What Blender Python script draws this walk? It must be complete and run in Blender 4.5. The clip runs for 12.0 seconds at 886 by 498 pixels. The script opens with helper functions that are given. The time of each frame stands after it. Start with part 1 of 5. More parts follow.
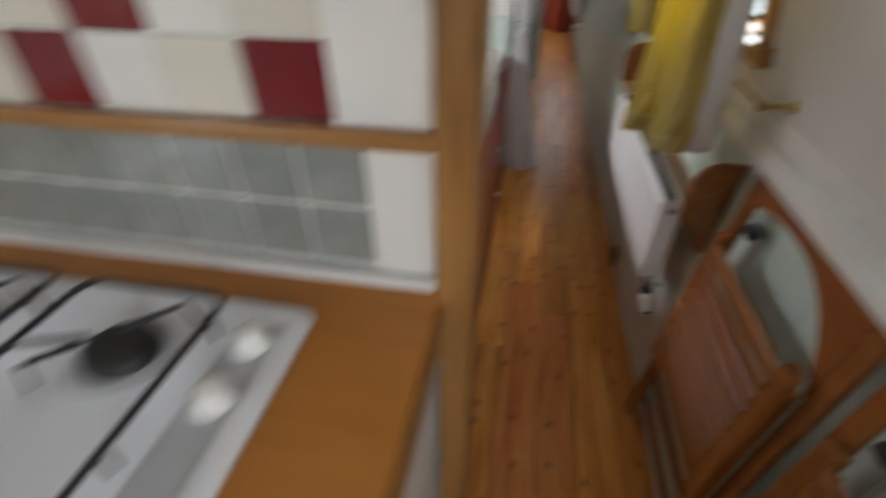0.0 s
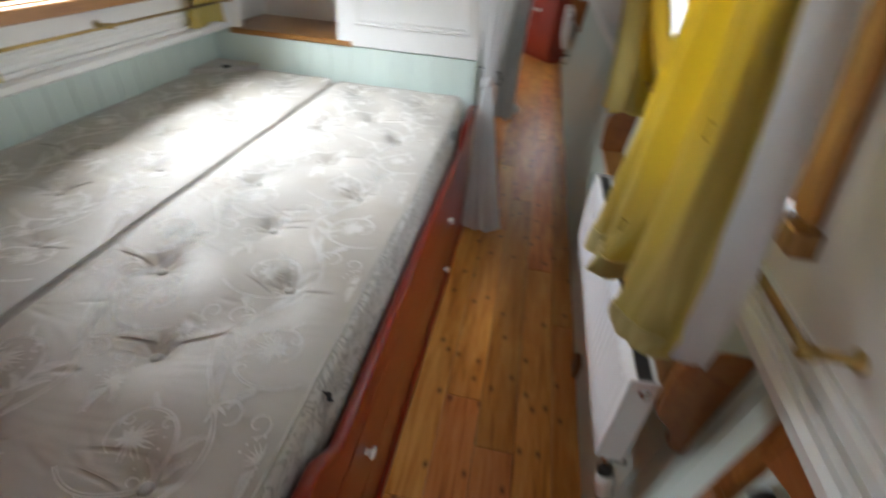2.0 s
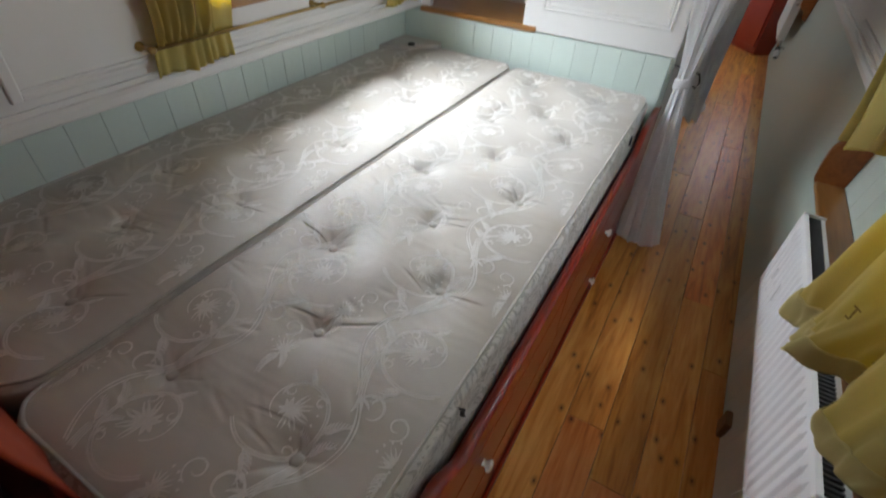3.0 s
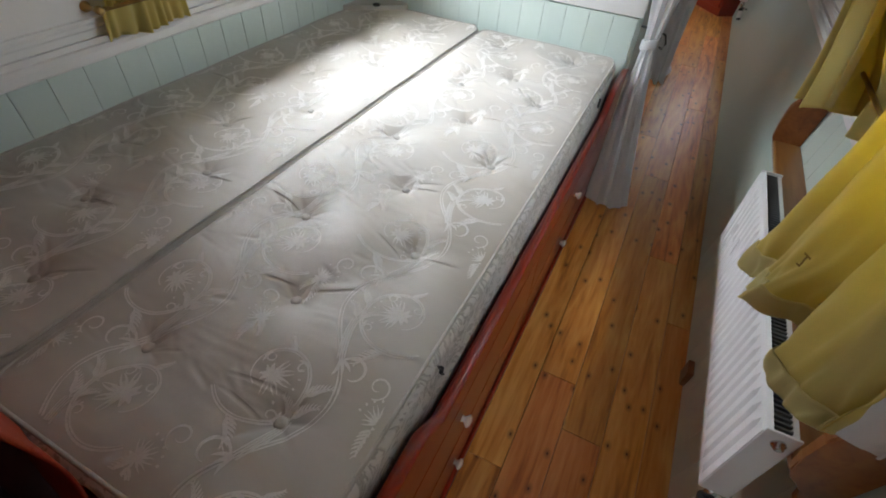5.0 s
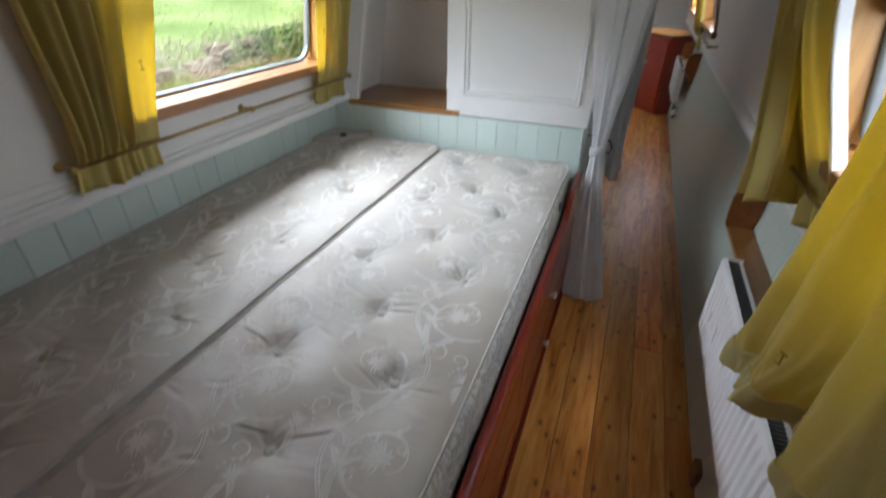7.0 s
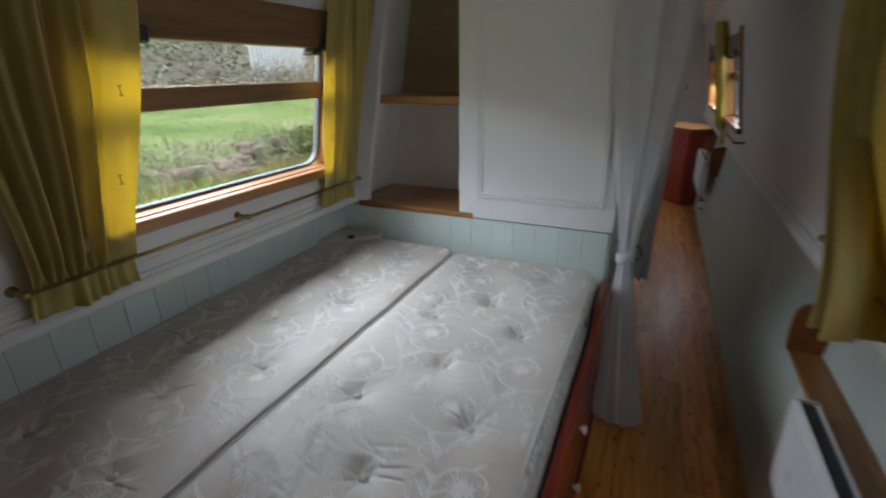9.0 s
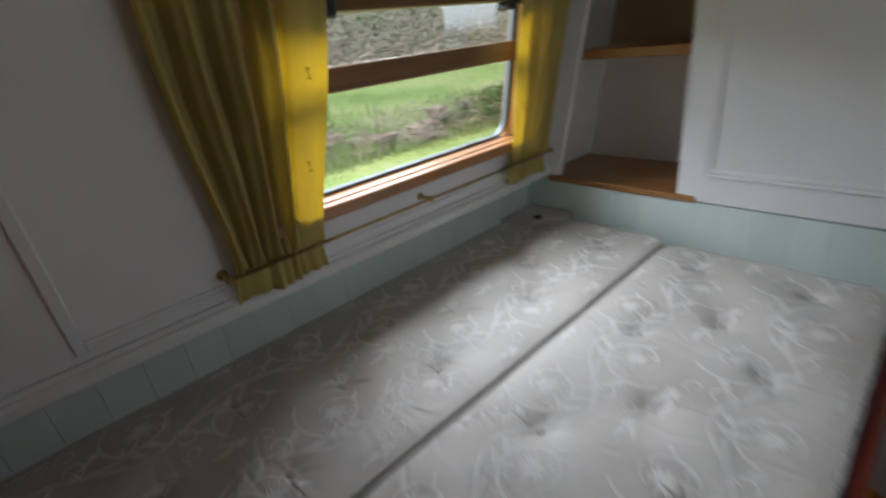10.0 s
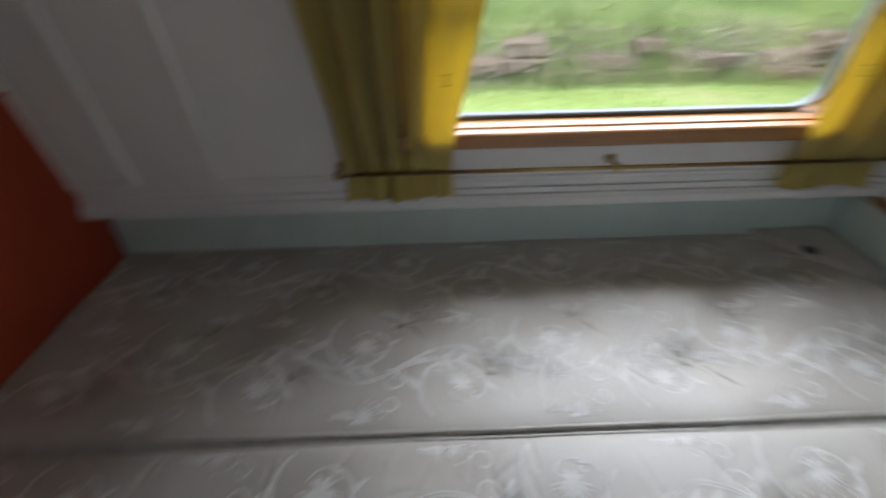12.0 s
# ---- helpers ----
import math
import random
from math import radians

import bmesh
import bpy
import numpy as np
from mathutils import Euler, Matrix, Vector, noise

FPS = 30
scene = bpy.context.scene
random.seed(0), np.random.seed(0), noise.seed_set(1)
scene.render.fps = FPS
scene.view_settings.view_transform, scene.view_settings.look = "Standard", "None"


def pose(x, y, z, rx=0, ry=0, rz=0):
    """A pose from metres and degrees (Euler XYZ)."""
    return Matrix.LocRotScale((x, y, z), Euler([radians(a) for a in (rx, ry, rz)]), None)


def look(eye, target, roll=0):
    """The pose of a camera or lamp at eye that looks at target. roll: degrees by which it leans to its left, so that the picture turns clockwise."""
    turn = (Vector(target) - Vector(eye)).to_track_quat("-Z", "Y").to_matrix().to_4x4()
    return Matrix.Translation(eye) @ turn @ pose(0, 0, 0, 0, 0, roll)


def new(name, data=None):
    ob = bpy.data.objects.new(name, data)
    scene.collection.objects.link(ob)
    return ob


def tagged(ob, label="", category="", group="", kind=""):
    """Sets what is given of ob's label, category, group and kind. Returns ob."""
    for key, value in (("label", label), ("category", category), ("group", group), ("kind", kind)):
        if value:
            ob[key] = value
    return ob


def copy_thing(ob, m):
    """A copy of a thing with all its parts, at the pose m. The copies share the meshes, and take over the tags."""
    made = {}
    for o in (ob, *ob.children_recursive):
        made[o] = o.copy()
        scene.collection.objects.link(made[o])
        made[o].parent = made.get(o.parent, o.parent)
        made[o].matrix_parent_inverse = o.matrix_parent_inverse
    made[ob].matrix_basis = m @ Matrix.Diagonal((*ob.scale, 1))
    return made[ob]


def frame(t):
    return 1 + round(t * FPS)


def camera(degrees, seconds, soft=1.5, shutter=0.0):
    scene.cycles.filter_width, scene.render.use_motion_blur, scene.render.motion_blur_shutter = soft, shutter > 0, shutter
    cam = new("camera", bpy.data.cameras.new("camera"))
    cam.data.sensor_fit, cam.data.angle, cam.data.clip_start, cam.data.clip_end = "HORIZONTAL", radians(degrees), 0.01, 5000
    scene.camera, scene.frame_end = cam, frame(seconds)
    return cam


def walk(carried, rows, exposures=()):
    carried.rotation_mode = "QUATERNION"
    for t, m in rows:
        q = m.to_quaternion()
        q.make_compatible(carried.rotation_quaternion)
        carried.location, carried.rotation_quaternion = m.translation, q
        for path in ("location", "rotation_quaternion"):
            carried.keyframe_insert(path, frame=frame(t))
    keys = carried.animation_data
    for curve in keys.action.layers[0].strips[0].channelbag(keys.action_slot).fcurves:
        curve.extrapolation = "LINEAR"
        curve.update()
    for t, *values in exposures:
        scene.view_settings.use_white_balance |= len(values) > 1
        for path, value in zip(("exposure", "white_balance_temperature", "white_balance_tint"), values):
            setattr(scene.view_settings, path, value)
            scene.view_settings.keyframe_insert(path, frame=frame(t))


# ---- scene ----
cam = camera(87.8, 12.0, soft=1.8, shutter=1.0)
PATH = [
    (0, (0.122, -2.045, 1.276), (-0.177, -0.469, 0.082), -0.5),
    (0.5, (0.177, -1.889, 1.303), (0.282, -0.26, 0.147), 1.6),
    (1, (0.179, -1.789, 1.304), (0.361, -0.187, 0.121), 0.8),
    (1.5, (0.199, -1.661, 1.292), (0.182, -0.028, 0.137), 1.1),
    (2, (0.217, -1.52, 1.317), (-0.02, 0.086, 0.15), 4.7),
    (2.5, (0.17, -1.464, 1.352), (-0.453, 0.003, 0.144), 2.2),
    (3, (0.136, -1.464, 1.36), (-0.6, -0.118, 0.076), 3.0),
    (3.2, (0.142, -1.481, 1.367), (-0.517, -0.145, 0.033), 4.2),
    (5, (0.14, -1.478, 1.357), (-0.446, -0.151, -0.02), 4.5),
    (5.5, (0.141, -1.478, 1.357), (-0.447, -0.163, -0.031), 4.1),
    (6, (0.14, -1.478, 1.356), (-0.447, -0.158, -0.027), 4.1),
    (6.5, (0.131, -1.467, 1.368), (-0.552, -0.06, 0.121), 1.3),
    (7, (0.139, -1.442, 1.395), (-0.489, 0.148, 0.357), 0.3),
    (7.5, (0.136, -1.44, 1.406), (-0.533, 0.202, 0.481), -0.9),
    (7.7, (0.137, -1.43, 1.414), (-0.498, 0.254, 0.541), -0.7),
    (9.3, (0.077, -1.164, 1.407), (-0.818, 0.481, 0.706), -1.7),
    (9.5, (0.045, -1.129, 1.397), (-1.041, 0.378, 0.656), -4.7),
    (10, (-0.055, -1.037, 1.421), (-1.429, 0.155, 0.588), -7.0),
    (10.5, (-0.143, -0.92, 1.432), (-1.624, 0.166, 0.639), -6.6),
    (11, (-0.152, -0.795, 1.413), (-1.677, 0.214, 0.603), -2.7),
    (11.5, (-0.148, -0.625, 1.39), (-1.781, 0.019, 0.432), -0.5),
    (12, (-0.15, -0.568, 1.413), (-1.799, -0.536, 0.282), -1.2),
]
EXPOSURES = [(0, 2.22, 6850, 11.5), (0.5, 2.42, 6800, 11.5), (1.0, 2.6, 6700, 11), (1.5, 2.5, 6600, 11), (2.0, 2.38, 6500, 11), (3.0, 2.15, 6450, 11), (5.0, 2.25, 6450, 11), (6.0, 2.25, 6400, 11), (7.0, 1.88, 6200, 12), (7.7, 1.52, 6100, 12), (9.3, 1.05, 6200, 13.0), (12.0, 1.0, 6250, 13.5)]
walk(cam, [(t, look(eye, target, roll)) for t, eye, target, roll in PATH], EXPOSURES)

# ---- world and light ----
world = bpy.data.worlds.new("sky")
scene.world = world
world.use_nodes = True
wn, wl = world.node_tree.nodes, world.node_tree.links
sky = wn.new("ShaderNodeTexSky")
sky.sky_type, sky.sun_disc = 'NISHITA', False
sky.sun_elevation, sky.sun_rotation = radians(70), radians(160)
sky.air_density, sky.dust_density = 1.0, 3.0
wl.new(sky.outputs[0], wn["Background"].inputs[0])
wn["Background"].inputs[1].default_value = 0.15

sun = new("sun", bpy.data.lights.new("sun", 'SUN'))
sun.data.energy, sun.data.angle, sun.data.color = 2.3, radians(24), (1.0, 0.97, 0.93)
sun.matrix_world = look((1.25, -3.42, 10), (0, 0, 0))


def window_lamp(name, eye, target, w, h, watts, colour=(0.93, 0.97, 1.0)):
    """Area lamp for daylight at one window; some of these windows are added, unseen."""
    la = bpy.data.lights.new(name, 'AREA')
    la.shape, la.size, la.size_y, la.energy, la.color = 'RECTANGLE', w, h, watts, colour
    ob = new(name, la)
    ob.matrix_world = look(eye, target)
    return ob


DAY = (0.88, 0.945, 1.0)
window_lamp("daylight_bed_window", (-2.50, -0.16, 2.72), (-1.1, -0.04, 1.3), 3.8, 2.1, 195, DAY)
window_lamp("daylight_side_window", (0.70, -0.53, 1.33), (-0.3, -0.5, 1.15), 0.76, 0.5, 1.6, DAY)
window_lamp("daylight_saloon_window", (0.70, 2.77, 1.33), (-0.3, 2.5, 1.0), 0.84, 0.5, 0.9, DAY)
window_lamp("daylight_end_window", (0.70, 4.4, 1.33), (0.1, 3.9, 0.0), 0.7, 0.5, 6, DAY)
# Fill lamps for the galley; their two windows are added and unseen.
window_lamp("added_galley_fill", (0.70, -2.95, 1.33), (0.0, -1.9, 0.0), 0.84, 0.5, 3.2, DAY)
window_lamp("added_galley_fill_left", (-1.27, -2.95, 1.33), (0.3, -2.0, 0.6), 0.84, 0.5, 2.3, DAY)
# Added fill from the saloon's left side, where no window is known.
window_lamp("added_saloon_fill_left", (-1.27, 3.3, 1.33), (0.3, 2.6, 0.8), 0.84, 0.5, 1.2, DAY)

# ---- materials ----


def shader(name):
    m = bpy.data.materials.new(name)
    m.use_nodes = True
    return m, m.node_tree.nodes, m.node_tree.links, m.node_tree.nodes["Principled BSDF"]


def ramp(n, stops):
    r = n.new("ShaderNodeValToRGB")
    while len(r.color_ramp.elements) < len(stops):
        r.color_ramp.elements.new(0.5)
    for e, (p, c) in zip(r.color_ramp.elements, stops):
        e.position, e.color = p, (*c, 1)
    return r


def surface(name, c1, c2, rough=0.5, scale=6.0, fine=90.0, bump=0.05, metal=0.0, stretch=(1, 1, 1), coat=0.0, rough_var=0.08, rand=0.0, spec=0.5):
    """Paint, metal, cloth: two tones at a large scale, fine relief, roughness that varies."""
    m, n, l, p = shader(name)
    co, mp = n.new("ShaderNodeTexCoord"), n.new("ShaderNodeMapping")
    mp.inputs["Scale"].default_value = stretch
    l.new(co.outputs["Object"], mp.inputs[0])
    big, small = n.new("ShaderNodeTexNoise"), n.new("ShaderNodeTexNoise")
    big.inputs["Scale"].default_value, big.inputs["Detail"].default_value = scale, 5
    small.inputs["Scale"].default_value, small.inputs["Detail"].default_value = fine, 3
    l.new(mp.outputs[0], big.inputs[0]), l.new(mp.outputs[0], small.inputs[0])
    r = ramp(n, [(0.3, c1), (0.7, c2)])
    l.new(big.outputs[0], r.inputs[0])
    out = r.outputs[0]
    if rand:
        info, hsv, mul = n.new("ShaderNodeObjectInfo"), n.new("ShaderNodeHueSaturation"), n.new("ShaderNodeMapRange")
        mul.inputs[3].default_value, mul.inputs[4].default_value = 1 - rand, 1 + rand
        l.new(info.outputs["Random"], mul.inputs[0]), l.new(mul.outputs[0], hsv.inputs["Value"]), l.new(out, hsv.inputs["Color"])
        out = hsv.outputs[0]
    l.new(out, p.inputs["Base Color"])
    rr = n.new("ShaderNodeMapRange")
    rr.inputs[3].default_value, rr.inputs[4].default_value = max(0.02, rough - rough_var), min(1, rough + rough_var)
    l.new(big.outputs[0], rr.inputs[0]), l.new(rr.outputs[0], p.inputs["Roughness"])
    bp = n.new("ShaderNodeBump")
    bp.inputs["Strength"].default_value, bp.inputs["Distance"].default_value = bump, 0.01
    l.new(small.outputs[0], bp.inputs["Height"]), l.new(bp.outputs[0], p.inputs["Normal"])
    p.inputs["Metallic"].default_value, p.inputs["Coat Weight"].default_value = metal, coat
    p.inputs["Specular IOR Level"].default_value = spec
    p.inputs["Coat Roughness"].default_value = 0.12
    return m


def timber(name, dark, mid, light, axis=1, rough=0.3, knots=True, rand=0.25, coat=0.3, grain=14.0):
    """Sawn wood with grain along an axis, knots and a hue of its own for every piece."""
    m, n, l, p = shader(name)
    co, info = n.new("ShaderNodeTexCoord"), n.new("ShaderNodeObjectInfo")
    off, mp = n.new("ShaderNodeVectorMath"), n.new("ShaderNodeMapping")
    off.operation = 'MULTIPLY_ADD'
    comb = n.new("ShaderNodeCombineXYZ")
    for i in range(3):
        l.new(info.outputs["Random"], comb.inputs[i])
    off.inputs[1].default_value = (7.3, 11.1, 5.7)
    l.new(comb.outputs[0], off.inputs[0]), l.new(co.outputs["Object"], off.inputs[2])
    s = [grain] * 3
    s[axis] = grain * 0.09
    mp.inputs["Scale"].default_value = s
    l.new(off.outputs[0], mp.inputs[0])
    noi = n.new("ShaderNodeTexNoise")
    noi.inputs["Scale"].default_value, noi.inputs["Detail"].default_value, noi.inputs["Distortion"].default_value = 1.6, 7, 1.2
    l.new(mp.outputs[0], noi.inputs[0])
    wave = n.new("ShaderNodeTexNoise")
    wave.inputs["Scale"].default_value, wave.inputs["Detail"].default_value = 7.0, 3
    l.new(mp.outputs[0], wave.inputs[0])
    mix = n.new("ShaderNodeMath")
    mix.operation = 'MULTIPLY_ADD'
    mix.inputs[1].default_value = 0.35
    l.new(wave.outputs[0], mix.inputs[0]), l.new(noi.outputs[0], mix.inputs[2])
    r = ramp(n, [(0.42, dark), (0.62, mid), (0.86, light)])
    l.new(mix.outputs[0], r.inputs[0])
    out = r.outputs[0]
    if knots:
        kmap = n.new("ShaderNodeMapping")
        ks = [9.0] * 3
        ks[axis] = 5.5
        kmap.inputs["Scale"].default_value = ks
        l.new(off.outputs[0], kmap.inputs[0])
        vor = n.new("ShaderNodeTexVoronoi")
        vor.voronoi_dimensions = '2D'
        vor.inputs["Scale"].default_value = 1.0
        l.new(kmap.outputs[0], vor.inputs[0])
        kr = ramp(n, [(0.012, (1, 1, 1)), (0.04, (0.45, 0.45, 0.45)), (0.12, (0, 0, 0))])
        l.new(vor.outputs["Distance"], kr.inputs[0])
        kc = n.new("ShaderNodeMix")
        kc.data_type = 'RGBA'
        kc.inputs[7].default_value = (0.075, 0.016, 0.004, 1)
        l.new(kr.outputs[0], kc.inputs[0]), l.new(out, kc.inputs[6])
        out = kc.outputs[2]
    hsv, v, h = n.new("ShaderNodeHueSaturation"), n.new("ShaderNodeMapRange"), n.new("ShaderNodeMapRange")
    v.inputs[3].default_value, v.inputs[4].default_value = 1 - rand, 1 + rand
    h.inputs[3].default_value, h.inputs[4].default_value = 0.5 - rand * 0.045, 0.5 + rand * 0.05
    wn2 = n.new("ShaderNodeTexWhiteNoise")
    wn2.noise_dimensions = '1D'
    l.new(info.outputs["Random"], wn2.inputs["W"])
    l.new(info.outputs["Random"], v.inputs[0]), l.new(wn2.outputs[0], h.inputs[0])
    l.new(v.outputs[0], hsv.inputs["Value"]), l.new(h.outputs[0], hsv.inputs["Hue"]), l.new(out, hsv.inputs["Color"])
    l.new(hsv.outputs[0], p.inputs["Base Color"])
    rr = n.new("ShaderNodeMapRange")
    rr.inputs[3].default_value, rr.inputs[4].default_value = rough - 0.08, rough + 0.12
    l.new(noi.outputs[0], rr.inputs[0]), l.new(rr.outputs[0], p.inputs["Roughness"])
    bp = n.new("ShaderNodeBump")
    bp.inputs["Strength"].default_value, bp.inputs["Distance"].default_value = 0.06, 0.004
    l.new(mix.outputs[0], bp.inputs["Height"]), l.new(bp.outputs[0], p.inputs["Normal"])
    p.inputs["Coat Weight"].default_value, p.inputs["Coat Roughness"].default_value = coat, 0.28
    p.inputs["Specular IOR Level"].default_value = 0.4
    return m


def cloth(name, c1, c2, through_colour, share=0.4, weave=420.0, rough=0.85, sheen=0.2):
    """Thin woven cloth that lets some light through."""
    m, n, l, p = shader(name)
    co, noi, fine = n.new("ShaderNodeTexCoord"), n.new("ShaderNodeTexNoise"), n.new("ShaderNodeTexNoise")
    noi.inputs["Scale"].default_value, noi.inputs["Detail"].default_value = 9, 6
    fine.inputs["Scale"].default_value = weave
    l.new(co.outputs["Object"], noi.inputs[0]), l.new(co.outputs["Object"], fine.inputs[0])
    r = ramp(n, [(0.3, c1), (0.7, c2)])
    l.new(noi.outputs[0], r.inputs[0]), l.new(r.outputs[0], p.inputs["Base Color"])
    p.inputs["Roughness"].default_value, p.inputs["Sheen Weight"].default_value = rough, sheen
    bp = n.new("ShaderNodeBump")
    bp.inputs["Strength"].default_value, bp.inputs["Distance"].default_value = 0.15, 0.003
    l.new(fine.outputs[0], bp.inputs["Height"]), l.new(bp.outputs[0], p.inputs["Normal"])
    tr, mix = n.new("ShaderNodeBsdfTranslucent"), n.new("ShaderNodeMixShader")
    tr.inputs[0].default_value, mix.inputs[0].default_value = (*through_colour, 1), share
    l.new(p.outputs[0], mix.inputs[1]), l.new(tr.outputs[0], mix.inputs[2])
    l.new(mix.outputs[0], n["Material Output"].inputs[0])
    return m


def glass(name):
    m, n, l, p = shader(name)
    n.remove(p)
    tr, gl, mix, fr = n.new("ShaderNodeBsdfTransparent"), n.new("ShaderNodeBsdfGlossy"), n.new("ShaderNodeMixShader"), n.new("ShaderNodeLayerWeight")
    pw, ad = n.new("ShaderNodeMath"), n.new("ShaderNodeMath")
    pw.operation, ad.operation = 'POWER', 'MULTIPLY_ADD'
    pw.inputs[1].default_value, ad.inputs[1].default_value, ad.inputs[2].default_value = 5.0, 0.9, 0.07
    l.new(fr.outputs["Facing"], pw.inputs[0]), l.new(pw.outputs[0], ad.inputs[0])
    gl.inputs["Roughness"].default_value, fr.inputs[0].default_value = 0.02, 0.5
    tr.inputs[0].default_value = (0.93, 0.96, 0.94, 1)
    l.new(ad.outputs[0], mix.inputs[0]), l.new(tr.outputs[0], mix.inputs[1]), l.new(gl.outputs[0], mix.inputs[2])
    l.new(mix.outputs[0], n["Material Output"].inputs[0])
    return m


WHITE = surface("white_paint", (0.72, 0.71, 0.69), (0.78, 0.77, 0.75), 0.42, 3.0, 60, 0.05)
NICHE = surface("white_niche_paint", (0.70, 0.66, 0.60), (0.75, 0.71, 0.65), 0.5, 3.0, 60, 0.05)
TAN = surface("tan_niche_back", (0.36, 0.26, 0.14), (0.42, 0.31, 0.17), 0.5, 2.0, 40, 0.05, stretch=(1, 1, 5))
GREEN = surface("pale_green_paint", (0.56, 0.645, 0.59), (0.61, 0.695, 0.64), 0.4, 3.0, 50, 0.05, rand=0.03)
DARKER_GREEN = surface("darker_green", (0.42, 0.505, 0.445), (0.47, 0.555, 0.495), 0.36, 2.2, 40, 0.05)
RED = surface("red_gloss_paint", (0.27, 0.020, 0.007), (0.33, 0.029, 0.010), 0.30, 4.0, 45, 0.04, coat=0.4, rough_var=0.06)
RED_CLOTH = surface("red_cloth", (0.36, 0.045, 0.015), (0.44, 0.06, 0.02), 0.8, 6, 300, 0.2)
CREAM = surface("porcelain_white", (0.82, 0.81, 0.78), (0.86, 0.85, 0.82), 0.12, 5, 20, 0.0, coat=0.5)
ENAMEL = surface("hob_enamel", (0.74, 0.76, 0.80), (0.80, 0.81, 0.84), 0.18, 4, 30, 0.02, coat=0.4)
BLACK = surface("black_iron", (0.012, 0.012, 0.013), (0.03, 0.03, 0.03), 0.45, 12, 120, 0.12)
DARK = surface("dark_cavity", (0.01, 0.01, 0.01), (0.02, 0.018, 0.016), 0.8, 12, 120, 0.05)
BRASS = surface("aged_brass", (0.34, 0.23, 0.08), (0.50, 0.36, 0.14), 0.32, 30, 120, 0.06, metal=1.0)
CHROME = surface("dull_chrome", (0.55, 0.55, 0.55), (0.66, 0.66, 0.66), 0.22, 20, 80, 0.03, metal=1.0)
ALU = surface("grey_aluminium", (0.09, 0.095, 0.10), (0.13, 0.135, 0.14), 0.5, 12, 160, 0.04, metal=0.3)
RADIATOR = surface("radiator_enamel", (0.74, 0.74, 0.75), (0.79, 0.79, 0.79), 0.3, 5, 40, 0.03)
GREY_TILE = surface("grey_tile_glaze", (0.20, 0.21, 0.20), (0.30, 0.31, 0.29), 0.22, 14, 60, 0.05, coat=0.4, rand=0.12)
RED_TILE = surface("red_tile_glaze", (0.15, 0.004, 0.009), (0.19, 0.007, 0.012), 0.12, 9, 30, 0.02, coat=0.6)
WHITE_TILE = surface("white_tile_glaze", (0.70, 0.69, 0.66), (0.78, 0.77, 0.74), 0.15, 7, 30, 0.02, coat=0.5, rand=0.05)
CREAM_TILE = surface("cream_tile_glaze", (0.66, 0.62, 0.54), (0.72, 0.68, 0.60), 0.15, 7, 30, 0.02, coat=0.5, rand=0.05)
GROUT = surface("grout", (0.62, 0.61, 0.58), (0.72, 0.71, 0.68), 0.85, 20, 200, 0.3)
FLOORWOOD = timber("pine_floor", (0.34, 0.095, 0.018), (0.64, 0.23, 0.045), (0.78, 0.37, 0.105), 1, 0.36, True, 0.19, 0.06)
OAK = timber("varnished_pine_trim", (0.28, 0.115, 0.025), (0.38, 0.175, 0.044), (0.46, 0.235, 0.07), 2, 0.38, False, 0.08, 0.15)
POSTWOOD = timber("old_pine_post", (0.16, 0.068, 0.016), (0.30, 0.14, 0.036), (0.40, 0.21, 0.065), 2, 0.42, True, 0.05, 0.15, 9.0)
OAK_Y = timber("varnished_shelf_wood", (0.21, 0.082, 0.019), (0.29, 0.125, 0.032), (0.36, 0.165, 0.05), 1, 0.3, False, 0.08, 0.4)
OAK_X = timber("varnished_rail_wood", (0.22, 0.09, 0.022), (0.31, 0.135, 0.035), (0.38, 0.18, 0.055), 0, 0.3, False, 0.06, 0.4)
WORKTOP = timber("worktop_wood", (0.40, 0.145, 0.021), (0.48, 0.185, 0.030), (0.54, 0.215, 0.040), 0, 0.4, False, 0.03, 0.1)
CHAIRWOOD = timber("chair_wood", (0.18, 0.052, 0.011), (0.26, 0.083, 0.018), (0.32, 0.115, 0.028), 1, 0.4, False, 0.12, 0.15)
HEM_CLOTH = cloth("pale_hem_cloth", (0.54, 0.465, 0.18), (0.62, 0.545, 0.23), (0.74, 0.62, 0.18), 0.35)
YELLOW = cloth("yellow_curtain_cloth", (0.48, 0.415, 0.14), (0.57, 0.495, 0.18), (0.80, 0.63, 0.10), 0.46)
# Backlit shade of the window wood put into its brown; also the dark block.
BACKLIT_AND_BLOCK_WOOD = timber("backlit_and_block_wood", (0.12, 0.06, 0.022), (0.17, 0.088, 0.034), (0.21, 0.11, 0.045), 1, 0.4, False, 0.05, 0.1)
LINING = cloth("white_curtain_cloth", (0.76, 0.76, 0.77), (0.82, 0.82, 0.83), (0.8, 0.8, 0.8), 0.35)
